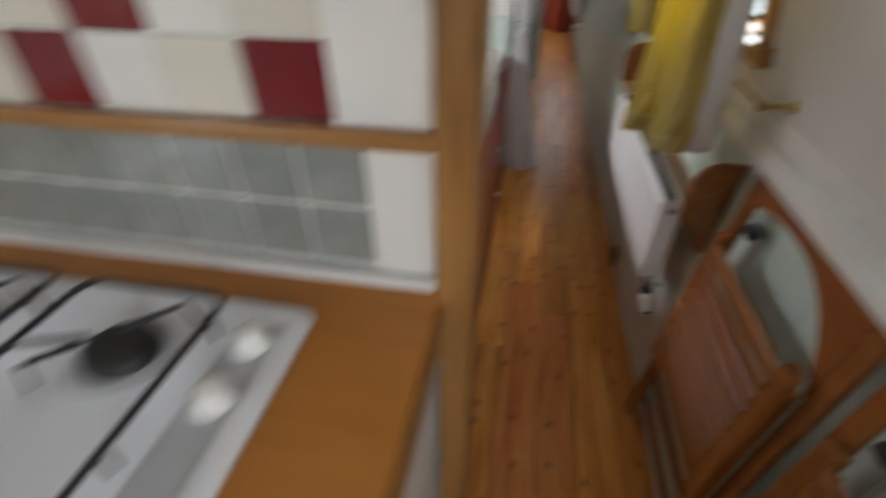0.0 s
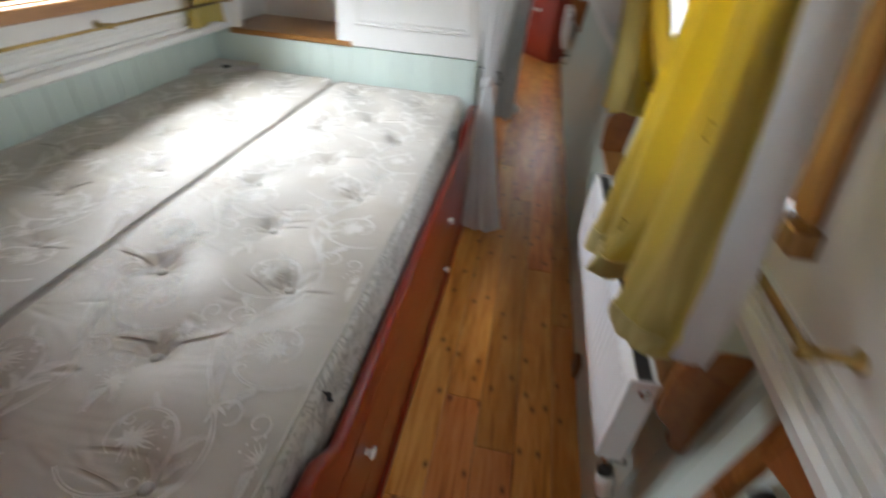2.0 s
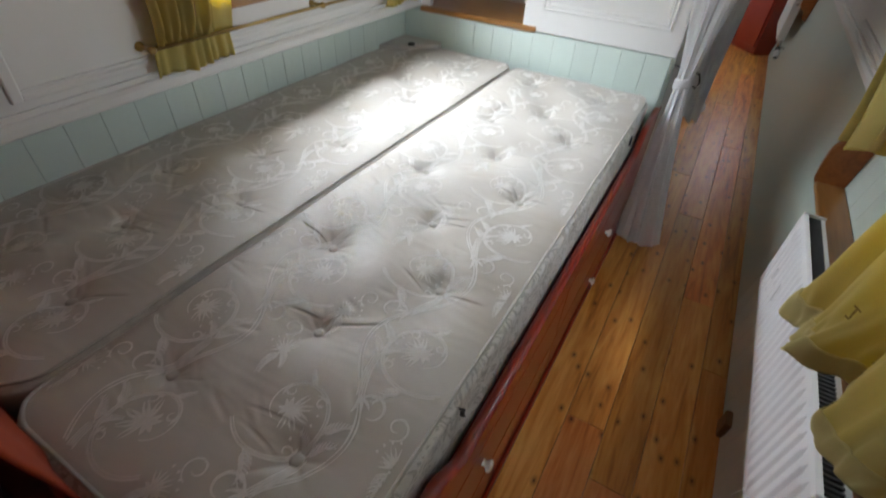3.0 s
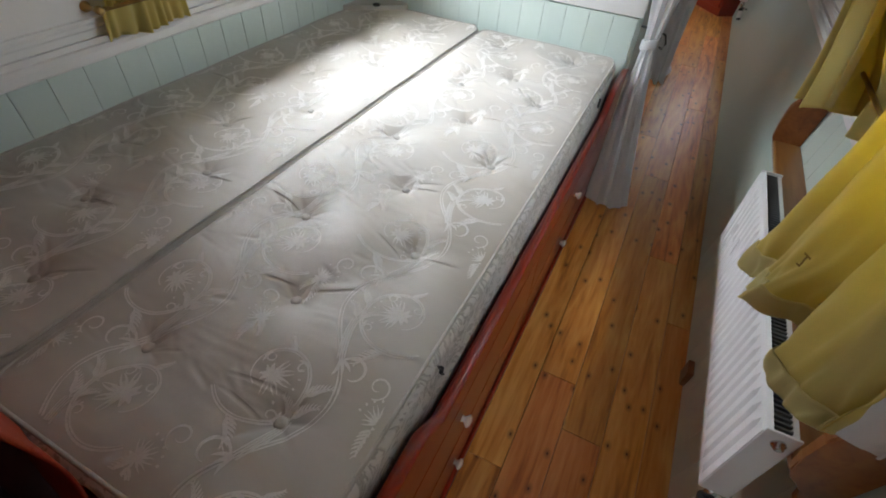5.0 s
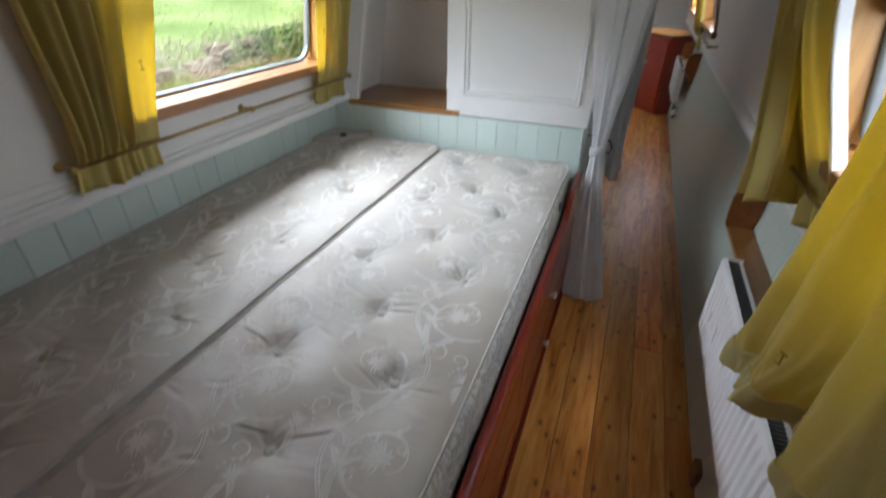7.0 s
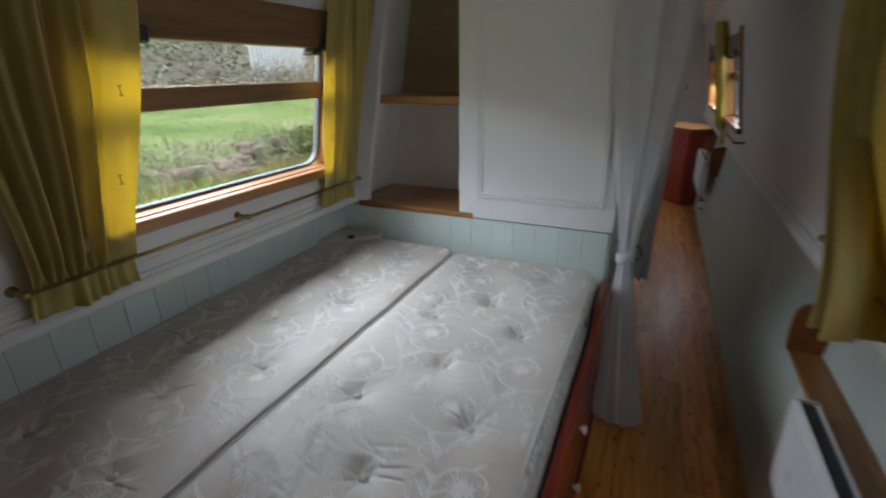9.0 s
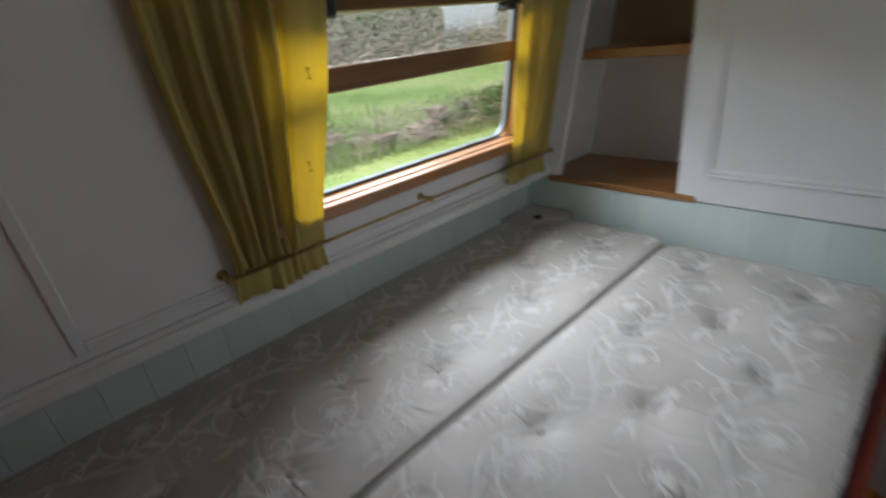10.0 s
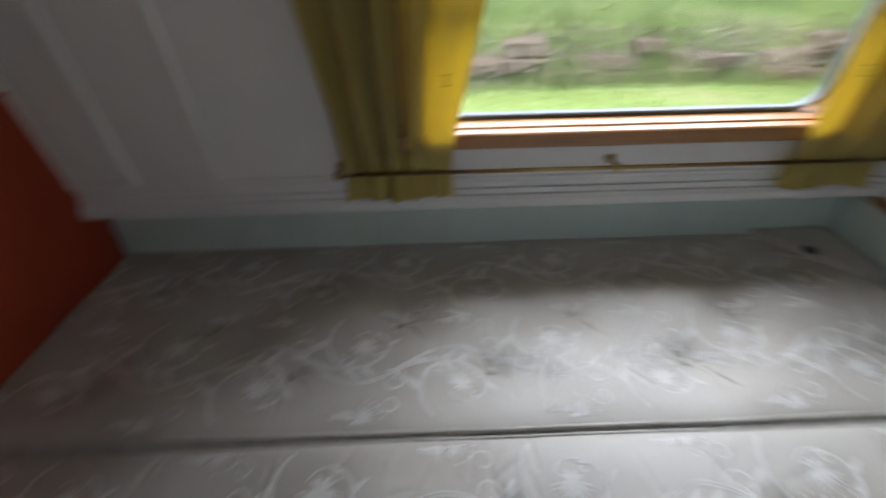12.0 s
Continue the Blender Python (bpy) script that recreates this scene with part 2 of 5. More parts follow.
def ticking(name):
    """Silky mattress cover: soft wrinkles, fine weave, faint stains."""
    m, n, l, p = shader(name)
    co, mp = n.new("ShaderNodeTexCoord"), n.new("ShaderNodeMapping")
    mp.inputs["Rotation"].default_value, mp.inputs["Scale"].default_value = (0, 0, 0.6), (1.0, 2.6, 1.0)
    l.new(co.outputs["Object"], mp.inputs[0])
    stain, wr, weave = (n.new("ShaderNodeTexNoise") for _ in range(3))
    for t, sc, de, di in ((stain, 3.2, 6, 0.6), (wr, 3.4, 2, 0.8), (weave, 620.0, 2, 0.0)):
        t.inputs["Scale"].default_value, t.inputs["Detail"].default_value, t.inputs["Distortion"].default_value = sc, de, di
    l.new(co.outputs["Object"], stain.inputs[0]), l.new(mp.outputs[0], wr.inputs[0]), l.new(co.outputs["Object"], weave.inputs[0])
    r = ramp(n, [(0.28, (0.43, 0.38, 0.32)), (0.45, (0.49, 0.452, 0.40)), (0.75, (0.545, 0.515, 0.472))])
    l.new(stain.outputs[0], r.inputs[0]), l.new(r.outputs[0], p.inputs["Base Color"])
    b1, b2 = n.new("ShaderNodeBump"), n.new("ShaderNodeBump")
    b1.inputs["Strength"].default_value, b1.inputs["Distance"].default_value = 0.20, 0.03
    b2.inputs["Strength"].default_value, b2.inputs["Distance"].default_value = 0.10, 0.004
    l.new(wr.outputs[0], b1.inputs["Height"]), l.new(weave.outputs[0], b2.inputs["Height"])
    l.new(b1.outputs[0], b2.inputs["Normal"]), l.new(b2.outputs[0], p.inputs["Normal"])
    p.inputs["Roughness"].default_value, p.inputs["Specular IOR Level"].default_value = 0.57, 0.55
    p.inputs["Sheen Weight"].default_value = 0.15
    return m


TICKING = ticking("mattress_damask")
SILVER = surface("woven_silk_thread", (0.70, 0.67, 0.625), (0.80, 0.77, 0.73), 0.60, 260, 1400, 0.4, spec=0.25)
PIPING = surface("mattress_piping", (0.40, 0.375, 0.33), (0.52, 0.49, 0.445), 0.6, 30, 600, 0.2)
SHADE_AND_RING_GREY = surface("shade_and_ring_grey", (0.42, 0.43, 0.45), (0.50, 0.51, 0.53), 0.35, 8, 60, 0.03)
GLASS = glass("window_glass")

# ---- mesh helpers ----


def link_mesh(name, bm, material, parent=None, label="", smooth=False):
    me = bpy.data.meshes.new(name)
    bmesh.ops.recalc_face_normals(bm, faces=bm.faces[:])
    bm.to_mesh(me)
    bm.free()
    me.materials.append(material)
    if smooth:
        me.polygons.foreach_set("use_smooth", [True] * len(me.polygons))
    ob = new(name, me)
    if parent:
        ob.parent = parent
    if label:
        ob["label"] = label
    return ob


def part(name, bm, material, parent, label="", smooth=False):
    return link_mesh(name, bm, material, parent, label, smooth)


def thing(name, label, category, group="", kind="", at=(0, 0, 0)):
    ob = new(name)
    ob.empty_display_size = 0.05
    ob.location = at
    return tagged(ob, label, category, group, kind)


def raw_mesh(name, verts, faces, material, parent=None, label="", smooth=True):
    me = bpy.data.meshes.new(name)
    me.from_pydata([tuple(v) for v in verts], [], faces)
    me.materials.append(material)
    if smooth:
        me.polygons.foreach_set("use_smooth", [True] * len(me.polygons))
    ob = new(name, me)
    ob.parent = parent
    if label:
        ob["label"] = label
    return ob


def hexa(bm, pts, bevel=0.0, segs=1):
    """A solid from eight corners: four below, four above, both in the same turn."""
    v = [bm.verts.new(p) for p in pts]
    fs = [bm.faces.new([v[i] for i in q]) for q in ((3, 2, 1, 0), (4, 5, 6, 7), (0, 1, 5, 4), (1, 2, 6, 5), (2, 3, 7, 6), (3, 0, 4, 7))]
    if bevel:
        es = list({e for f in fs for e in f.edges})
        bmesh.ops.bevel(bm, geom=es, offset=bevel, segments=segs, affect='EDGES', profile=0.5)
    return bm


def box(bm, x0, x1, y0, y1, z0, z1, bevel=0.0, segs=1):
    return hexa(bm, [(x0, y0, z0), (x1, y0, z0), (x1, y1, z0), (x0, y1, z0), (x0, y0, z1), (x1, y0, z1), (x1, y1, z1), (x0, y1, z1)], bevel, segs)


def boxed(*a, **k):
    return box(bmesh.new(), *a, **k)


def beam(bm, a, b, w, h, up=(0, 0, 1), bevel=0.0):
    """A bar of w by h from a to b."""
    a, b = Vector(a), Vector(b)
    d = (b - a).normalized()
    s = d.cross(Vector(up)).normalized() * (w / 2)
    u = s.cross(d).normalized() * (h / 2)
    return hexa(bm, [a - s - u, a + s - u, b + s - u, b - s - u, a - s + u, a + s + u, b + s + u, b - s + u], bevel)


def tube(bm, pts, r, n=8, cap=True):
    pts = [Vector(p) for p in pts]
    rings = []
    for i, p in enumerate(pts):
        d = (pts[min(i + 1, len(pts) - 1)] - pts[max(i - 1, 0)]).normalized()
        ref = Vector((0, 0, 1)) if abs(d.z) < 0.9 else Vector((1, 0, 0))
        s = d.cross(ref).normalized()
        u = s.cross(d)
        rad = r[i] if isinstance(r, (list, tuple)) else r
        rings.append([bm.verts.new(p + (s * math.cos(k * 2 * math.pi / n) + u * math.sin(k * 2 * math.pi / n)) * rad) for k in range(n)])
    for a, b in zip(rings, rings[1:]):
        for k in range(n):
            bm.faces.new((a[k], a[(k + 1) % n], b[(k + 1) % n], b[k]))
    if cap:
        bm.faces.new(rings[0][::-1]), bm.faces.new(rings[-1])
    return bm


def lathe(bm, profile, m, n=16):
    """Turned shape: radius and height pairs about the z axis, set by the pose m."""
    rings = [[bm.verts.new(m @ Vector((r * math.cos(k * 2 * math.pi / n), r * math.sin(k * 2 * math.pi / n), h))) for k in range(n)] for r, h in profile]
    for a, b in zip(rings, rings[1:]):
        for k in range(n):
            bm.faces.new((a[k], a[(k + 1) % n], b[(k + 1) % n], b[k]))
    bm.faces.new(rings[0][::-1]), bm.faces.new(rings[-1])
    return bm


def prism(bm, outline, place, w0, w1, bevel=0.0):
    """A flat outline (u, v) given a thickness from w0 to w1; place(u, v, w) sets each corner."""
    a = [bm.verts.new(place(u, v, w0)) for u, v in outline]
    b = [bm.verts.new(place(u, v, w1)) for u, v in outline]
    fa, fb = bm.faces.new(a[::-1]), bm.faces.new(b)
    k = len(a)
    for i in range(k):
        bm.faces.new((a[i], a[(i + 1) % k], b[(i + 1) % k], b[i]))
    if bevel:
        bmesh.ops.bevel(bm, geom=list(set(fa.edges) | set(fb.edges)), offset=bevel, segments=2, affect='EDGES')
    return bm


def loop_strip(bm, rings):
    """Joins closed loops of as many points each into one closed band."""
    vs = [[bm.verts.new(p) for p in r] for r in rings]
    k = len(vs[0])
    for a, b in zip(vs, vs[1:] + vs[:1]):
        for i in range(k):
            bm.faces.new((a[i], a[(i + 1) % k], b[(i + 1) % k], b[i]))
    return bm


def round_rect(y0, y1, z0, z1, r, n=6):
    out = []
    for cy, cz, a0 in ((y1 - r, z1 - r, 0), (y0 + r, z1 - r, 90), (y0 + r, z0 + r, 180), (y1 - r, z0 + r, 270)):
        for k in range(n + 1):
            a = radians(a0 + 90 * k / n)
            out.append((cy + r * math.cos(a), cz + r * math.sin(a)))
    return out


# ---- the hull's shape ----
Y_BACK, Y_END, CEIL = -4.2, 5.7, 1.90
GUN = 0.85            # the height of the gunwale ledge
LEAN_IN = 0.17        # cabin sides lean in as they rise


def xs(side, z, d=0.0):
    """The inner face of the cabin side (-1 left, 1 right) at a height; d metres into the room."""
    lean = LEAN_IN * (z - 0.9)
    return -1.172 + lean + d if side < 0 else 0.607 - lean - d


def xlow(side, z, d=0.0):
    """The inner face of the lower lining, under the gunwale."""
    return -1.245 + d if side < 0 else 0.566 + 0.115 * z - d


def slab(bm, side, y0, y1, z0, z1, d0, d1, f=xs, bevel=0.0):
    """A board on a side wall between two depths (into the room)."""
    a, b = (d0, d1) if side < 0 else (d1, d0)
    return hexa(bm, [(f(side, z0, a), y0, z0), (f(side, z0, b), y0, z0), (f(side, z0, b), y1, z0), (f(side, z0, a), y1, z0),
                     (f(side, z1, a), y0, z1), (f(side, z1, b), y0, z1), (f(side, z1, b), y1, z1), (f(side, z1, a), y1, z1)], bevel)


WIN_Z = (1.035, 1.62)
WINDOWS = {-1: [(-3.4, -2.5), (-0.60, 0.37), (2.9, 3.7)], 1: [(-3.4, -2.5), (-0.95, -0.13), (2.35, 3.2), (4.0, 4.8)]}
for side, word in ((-1, "left"), (1, "right")):
    bm = bmesh.new()
    ys = [Y_BACK] + [v for w in WINDOWS[side] for v in w] + [Y_END]
    for k in range(0, len(ys), 2):
        slab(bm, side, ys[k], ys[k + 1], GUN, CEIL, -0.09, 0)
    for y0, y1 in WINDOWS[side]:
        slab(bm, side, y0, y1, GUN, WIN_Z[0], -0.09, 0)
        slab(bm, side, y0, y1, WIN_Z[1], CEIL, -0.09, 0)
    tagged(link_mesh("wall_" + word, bm, WHITE), "white painted cabin side leaning inwards above the ledge", "wall", kind="structure")
    bm = bmesh.new()
    slab(bm, side, Y_BACK, Y_END, -0.02, GUN - 0.003, -0.08, -0.013, xlow)
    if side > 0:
        # The passage length is smooth and a darker green than the boarding.
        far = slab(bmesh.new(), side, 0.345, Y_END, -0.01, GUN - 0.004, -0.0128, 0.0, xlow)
        tagged(link_mesh("wall_lower_passage", far, DARKER_GREEN), "smooth panelling along the passage, darker green than the boards", "wall", kind="structure")
    low = tagged(link_mesh("wall_lower_" + word, bm, GREEN), "pale green painted boarding under the ledge", "wall", kind="structure")
    # tongue-and-groove boards
    y, k = (-1.47 if side < 0 else -4.0), 0
    while y < (0.55 if side < 0 else 0.35) - 0.01:
        w = 0.0945
        bm = bmesh.new()
        slab(bm, side, y + 0.0005, y + w - 0.0005, 0.0, GUN - 0.004, -0.0125, 0.0, xlow)
        es = [e for e in bm.edges if abs(e.verts[0].co.z - e.verts[1].co.z) > 0.5]
        bmesh.ops.bevel(bm, geom=es, offset=0.0012, segments=1, affect='EDGES')
        part("board", bm, GREEN, low)
        y += w

# gunwale ledge with its mouldings
for side, word in ((-1, "left"), (1, "right")):
    y0, y1 = (-1.47, 0.56) if side < 0 else (Y_BACK, Y_END)
    led = thing("ledge_trim_" + word, "white painted ledge moulding along the cabin side", "trim", kind="structure")
    bm = bmesh.new()
    prof = [(-0.07, 0.842), (0.022, 0.842), (0.028, 0.848), (0.028, 0.868), (0.020, 0.878), (0.012, 0.880), (0.010, 0.893), (0.0, 0.893), (-0.07, 0.893)]
    prism(bm, prof, lambda u, v, w, s=side: Vector((xs(s, v, u), w, v)), y0, y1)
    part("ledge", bm, WHITE, led)
    bm = bmesh.new()
    prof = [(-0.004, 0.912), (0.004, 0.912), (0.011, 0.918), (0.011, 0.926), (0.006, 0.931), (0.006, 0.938), (-0.004, 0.941)]
    ya, yb = (-1.07, 0.52) if side < 0 else (-1.41, 1.2)
    prism(bm, prof, lambda u, v, w, s=side: Vector((xs(s, v, u), w, v)), ya, yb)
    part("bead", bm, WHITE, led)

# raised panel mouldings on the cabin sides


def panel_frame(side, y0, y1, z0, z1):
    bm = bmesh.new()
    rings = []
    for inset, d in ((0.0, -0.002), (0.0, 0.007), (0.008, 0.012), (0.016, 0.007), (0.022, 0.009), (0.030, 0.003), (0.030, -0.002)):
        rings.append([Vector((xs(side, z, d), y, z)) for y, z in ((y0 + inset, z0 + inset), (y1 - inset, z0 + inset), (y1 - inset, z1 - inset), (y0 + inset, z1 - inset))])
    loop_strip(bm, rings)
    return tagged(link_mesh("wall_panel_moulding", bm, WHITE), "white painted panel moulding on the cabin side", "moulding", kind="structure")


panel_frame(1, -2.35, -1.505, 0.915, 1.80)
panel_frame(-1, -1.455, -1.27, 0.925, 1.80)
for side, y0 in ((-1, -1.095),):
    bm = bmesh.new()
    slab(bm, side, y0, y0 + 0.026, 0.912, 1.80, -0.002, 0.010, bevel=0.004)
    tagged(link_mesh("trim", bm, WHITE), "white painted upright moulding beside the window", "moulding", kind="structure")

# ceiling, ends, sub-floor
tagged(link_mesh("ceiling", boxed(-1.3, 0.75, Y_BACK, Y_END, CEIL, CEIL + 0.05), WHITE), "white painted cabin ceiling", "ceiling", kind="structure")
# Out of view: this wall is added to close the cabin behind the galley.
tagged(link_mesh("added_closing_wall", boxed(-1.4, 0.8, Y_BACK - 0.08, Y_BACK, -0.05, CEIL), WHITE), "added unseen white wall closing the galley behind the view", "wall", kind="structure")
tagged(link_mesh("wall_end", boxed(-1.4, 0.8, Y_END, Y_END + 0.08, -0.05, CEIL), WHITE), "white painted end wall of the saloon", "wall", kind="structure")
floor = tagged(link_mesh("floor", boxed(-1.3, 0.75, Y_BACK, Y_END, -0.06, -0.019), DARK), "varnished knotty pine plank floor", "floor", kind="structure")

# ---- windows ----


def window(name, side, y0, y1, label, bar=True):
    z0, z1 = WIN_Z
    wdw = thing(name, label, "window", kind="structure")
    jamb = bmesh.new()
    for ya, yb in ((y0, y0 + 0.022), (y1 - 0.022, y1)):
        slab(jamb, side, ya, yb, z0 + 0.024, z1, -0.088, 0.012, bevel=0.002)
    part("jamb", jamb, OAK, wdw)
    bm = bmesh.new()
    slab(bm, side, y0, y1, 1.498, z1, -0.045, 0.014, bevel=0.003)
    part("head", bm, BACKLIT_AND_BLOCK_WOOD, wdw, "brown varnished head board, darkened as if backlit")
    bm = bmesh.new()
    slab(bm, side, y0 - 0.055, y1 + 0.055, z0 - 0.022, z0 + 0.016, -0.002, 0.034, bevel=0.004)
    slab(bm, side, y0, y1, z0, z0 + 0.020, -0.088, 0.0, bevel=0.002)
    part("sill", bm, OAK_Y, wdw, "varnished wooden sill")
    arch = bmesh.new()
    for ya, yb in ((y0 - 0.045, y0 + 0.004), (y1 - 0.004, y1 + 0.045)):
        slab(arch, side, ya, yb, z0 + 0.017, z1 + 0.03, 0.001, 0.018, bevel=0.004)
    part("architrave", arch, OAK, wdw)
    a, b = y0 + 0.024, y1 - 0.024
    bm = bmesh.new()
    rings = []
    for inset, d in ((0.0, -0.075), (0.0, -0.052), (0.003, -0.050), (0.009, -0.052), (0.010, -0.06), (0.010, -0.075)):
        rings.append([Vector((xs(side, z, d), y, z)) for y, z in round_rect(a + inset, b - inset, z0 + 0.021 + inset, z1 - inset, 0.07 - inset)])
    loop_strip(bm, rings)
    part("frame", bm, ALU, wdw, "grey aluminium frame with rounded corners", True)
    bm = bmesh.new()
    ring = [Vector((xs(side, z, -0.066), y, z)) for y, z in round_rect(a + 0.006, b - 0.006, z0 + 0.026, z1 - 0.006, 0.064)]
    bm.faces.new([bm.verts.new(p) for p in ring])
    pane = part("pane", bm, GLASS, wdw)
    pane.visible_shadow = False
    # Bar and head board hold their backlit darkness in the wood colour.
    if bar:
        bm = bmesh.new()
        slab(bm, side, a + 0.004, b - 0.004, 1.322, 1.384, -0.062, -0.034, bevel=0.004)
        part("hopper_bar", bm, BACKLIT_AND_BLOCK_WOOD, wdw, "brown varnished glazing bar, darkened as if backlit")
        for yc in (y0 + 0.165, y1 - 0.095):
            bm = bmesh.new()
            slab(bm, side, yc - 0.035, yc + 0.035, 1.486, 1.525, -0.040, 0.026, bevel=0.006)
            slab(bm, side, yc - 0.055, yc - 0.015, 1.474, 1.496, -0.038, 0.016, bevel=0.004)
            part("catch", bm, BLACK, wdw, "black hopper catch")
    return wdw


window("window_1", -1, -0.60, 0.37, "wooden-lined hopper window beside the bed, curtains drawn back")
window("window_2", 1, -0.95, -0.13, "wooden-lined hopper window over the shelf, overcast daylight outside")
window("window_3", 1, 2.35, 3.2, "wooden-lined window far along the passage")
window("window_4", 1, 4.0, 4.8, "wooden-lined window over the red cupboard")
# Unseen opening, added for the left saloon fill.
window("window_5", -1, 2.9, 3.7, "added unseen window for the left saloon fill lamp")
# Galley windows out of view, added to go with the fill lamps.
window("window_6", 1, -3.4, -2.5, "added unseen window for the galley fill lamp")
window("window_7", -1, -3.4, -2.5, "added unseen window for the left galley fill lamp")

# ---- head-end bulkhead, niche and wardrobe ----
HEAD = 0.555
bm = bmesh.new()
box(bm, -1.30, 0.0, HEAD + 0.013, HEAD + 0.05, -0.02, 0.845)
head_wall = tagged(link_mesh("wall_head", bm, GREEN), "pale green boarded panel at the head of the bed", "wall", kind="structure")
x = -1.243
while x < -0.02:
    w = min(0.0945, 0.0 - x)
    bm = boxed(x + 0.0005, x + w - 0.0005, HEAD, HEAD + 0.0128, 0.0, 0.822)
    es = [e for e in bm.edges if abs(e.verts[0].co.z - e.verts[1].co.z) > 0.5]
    bmesh.ops.bevel(bm, geom=es, offset=0.0012, segments=1, affect='EDGES')
    part("board", bm, GREEN, head_wall)
    x += 0.0945
niche = thing("wall_wardrobe", "white painted wardrobe bulkhead with an open shelf niche", "wall", kind="structure")
part("niche_back", boxed(-1.2, -0.60, 0.925, 0.94, 0.845, 1.302), NICHE, niche)
# Above the upper shelf the back is a darker tan than below.
part("niche_back_upper", boxed(-1.2, -0.60, 0.925, 0.94, 1.302, CEIL), TAN, niche, "tan back of the upper niche")
part("wardrobe_side", boxed(-0.635, -0.600, HEAD + 0.02, 0.925, 0.845, CEIL), WHITE, niche)
part("corridor_side", boxed(-0.025, 0.0, HEAD + 0.052, 1.35, -0.02, CEIL), WHITE, niche)
part("wardrobe_back", boxed(-1.3, 0.0, 1.352, 1.38, -0.02, CEIL), WHITE, niche)
bm = bmesh.new()
hexa(bm, [(-1.2, HEAD, 0.848), (-1.105, HEAD, 0.848), (-1.105, HEAD + 0.03, 0.848), (-1.2, HEAD + 0.03, 0.848),
          (-1.06, HEAD, CEIL), (-0.905, HEAD, CEIL), (-0.905, HEAD + 0.03, CEIL), (-1.06, HEAD + 0.03, CEIL)], 0.003)
part("stile", bm, WHITE, niche)
shelf = tagged(link_mesh("niche_shelf", boxed(-1.152, -0.601, HEAD - 0.012, 0.924, 0.823, 0.846, bevel=0.004), OAK_X), "varnished pine shelf board at the foot of the niche", "shelf")
part("shelf_inner", boxed(-1.186, -1.1515, HEAD + 0.032, 0.924, 0.823, 0.8455), OAK_X, shelf)
box_bm = boxed(-0.602, -0.572, HEAD - 0.012, HEAD + 0.012, 0.823, 0.846, bevel=0.003)
part("shelf_return", box_bm, OAK_X, shelf)
tagged(link_mesh("niche_shelf_upper", boxed(-1.06, -0.636, HEAD + 0.045, 0.924, 1.285, 1.318, bevel=0.003), OAK_X), "varnished pine upper shelf inside the niche", "shelf")

cup = thing("wardrobe_door", "white painted panelled wardrobe door above the bed head", "door", kind="structure")
part("panel", boxed(-0.634, 0.0, HEAD - 0.006, HEAD + 0.018, 0.828, CEIL, bevel=0.002), WHITE, cup)
bm = bmesh.new()
rings = []
for inset, d in ((0.0, 0.001), (0.0, -0.006), (0.006, -0.009), (0.012, -0.004), (0.020, -0.007), (0.028, -0.002), (0.028, 0.001)):
    rings.append([Vector((x, HEAD - 0.006 + d, z)) for x, z in ((-0.555 + inset, 0.915 + inset), (-0.045 - inset, 0.915 + inset), (-0.045 - inset, 1.84 - inset), (-0.555 + inset, 1.84 - inset))])
loop_strip(bm, rings)
part("panel_moulding", bm, WHITE, cup)
corner = thing("corner_plate", "cream triangular corner plate with a dark round cap", "plate")
bm = bmesh.new()
prism(bm, [(-1.238, 0.545), (-1.238, 0.33), (-1.02, 0.50), (-1.03, 0.545)], lambda u, v, w: Vector((u, v, w)), 0.66, 0.704)
part("plate", bm, TICKING, corner)
bm = bmesh.new()
lathe(bm, [(0.016, 0.0), (0.018, 0.004), (0.014, 0.009), (0.006, 0.011)], pose(-1.118, 0.418, 0.7045))
part("cap", bm, BLACK, corner, "dark round cap", True)

# ---- galley partition ----
PY = -1.603          # the tiled face of the partition
wallp = thing("wall_partition", "partition between galley and bed, tiled on the galley side", "wall", kind="structure")
part("core", boxed(-1.24, 0.034, PY + 0.008, PY + 0.04, 0.0, CEIL), WHITE, wallp)
part("bed_face", boxed(-1.235, 0.030, PY + 0.042, PY + 0.062, 0.0, CEIL, bevel=0.003), RED, wallp, "red painted panel facing the bed")
bm = boxed(-0.074, 0.034, PY - 0.004, PY + 0.007, 1.0905, CEIL)
box(bm, -0.046, 0.034, PY - 0.004, PY + 0.007, 0.887, 1.0735)
box(bm, -1.24, 0.034, PY - 0.024, PY - 0.0045, 0.887, 0.903, bevel=0.003)
part("white_border", bm, WHITE, wallp)
part("grout_bed", boxed(-1.24, -0.047, PY + 0.0015, PY + 0.0075, 0.889, CEIL), GROUT, wallp)
rail = tagged(link_mesh("tile_rail", boxed(-1.24, 0.0345, PY - 0.024, PY - 0.0045, 1.0735, 1.0945, bevel=0.005, segs=2), OAK_X), "varnished wooden rail across the tiled splashback", "rail", kind="structure")


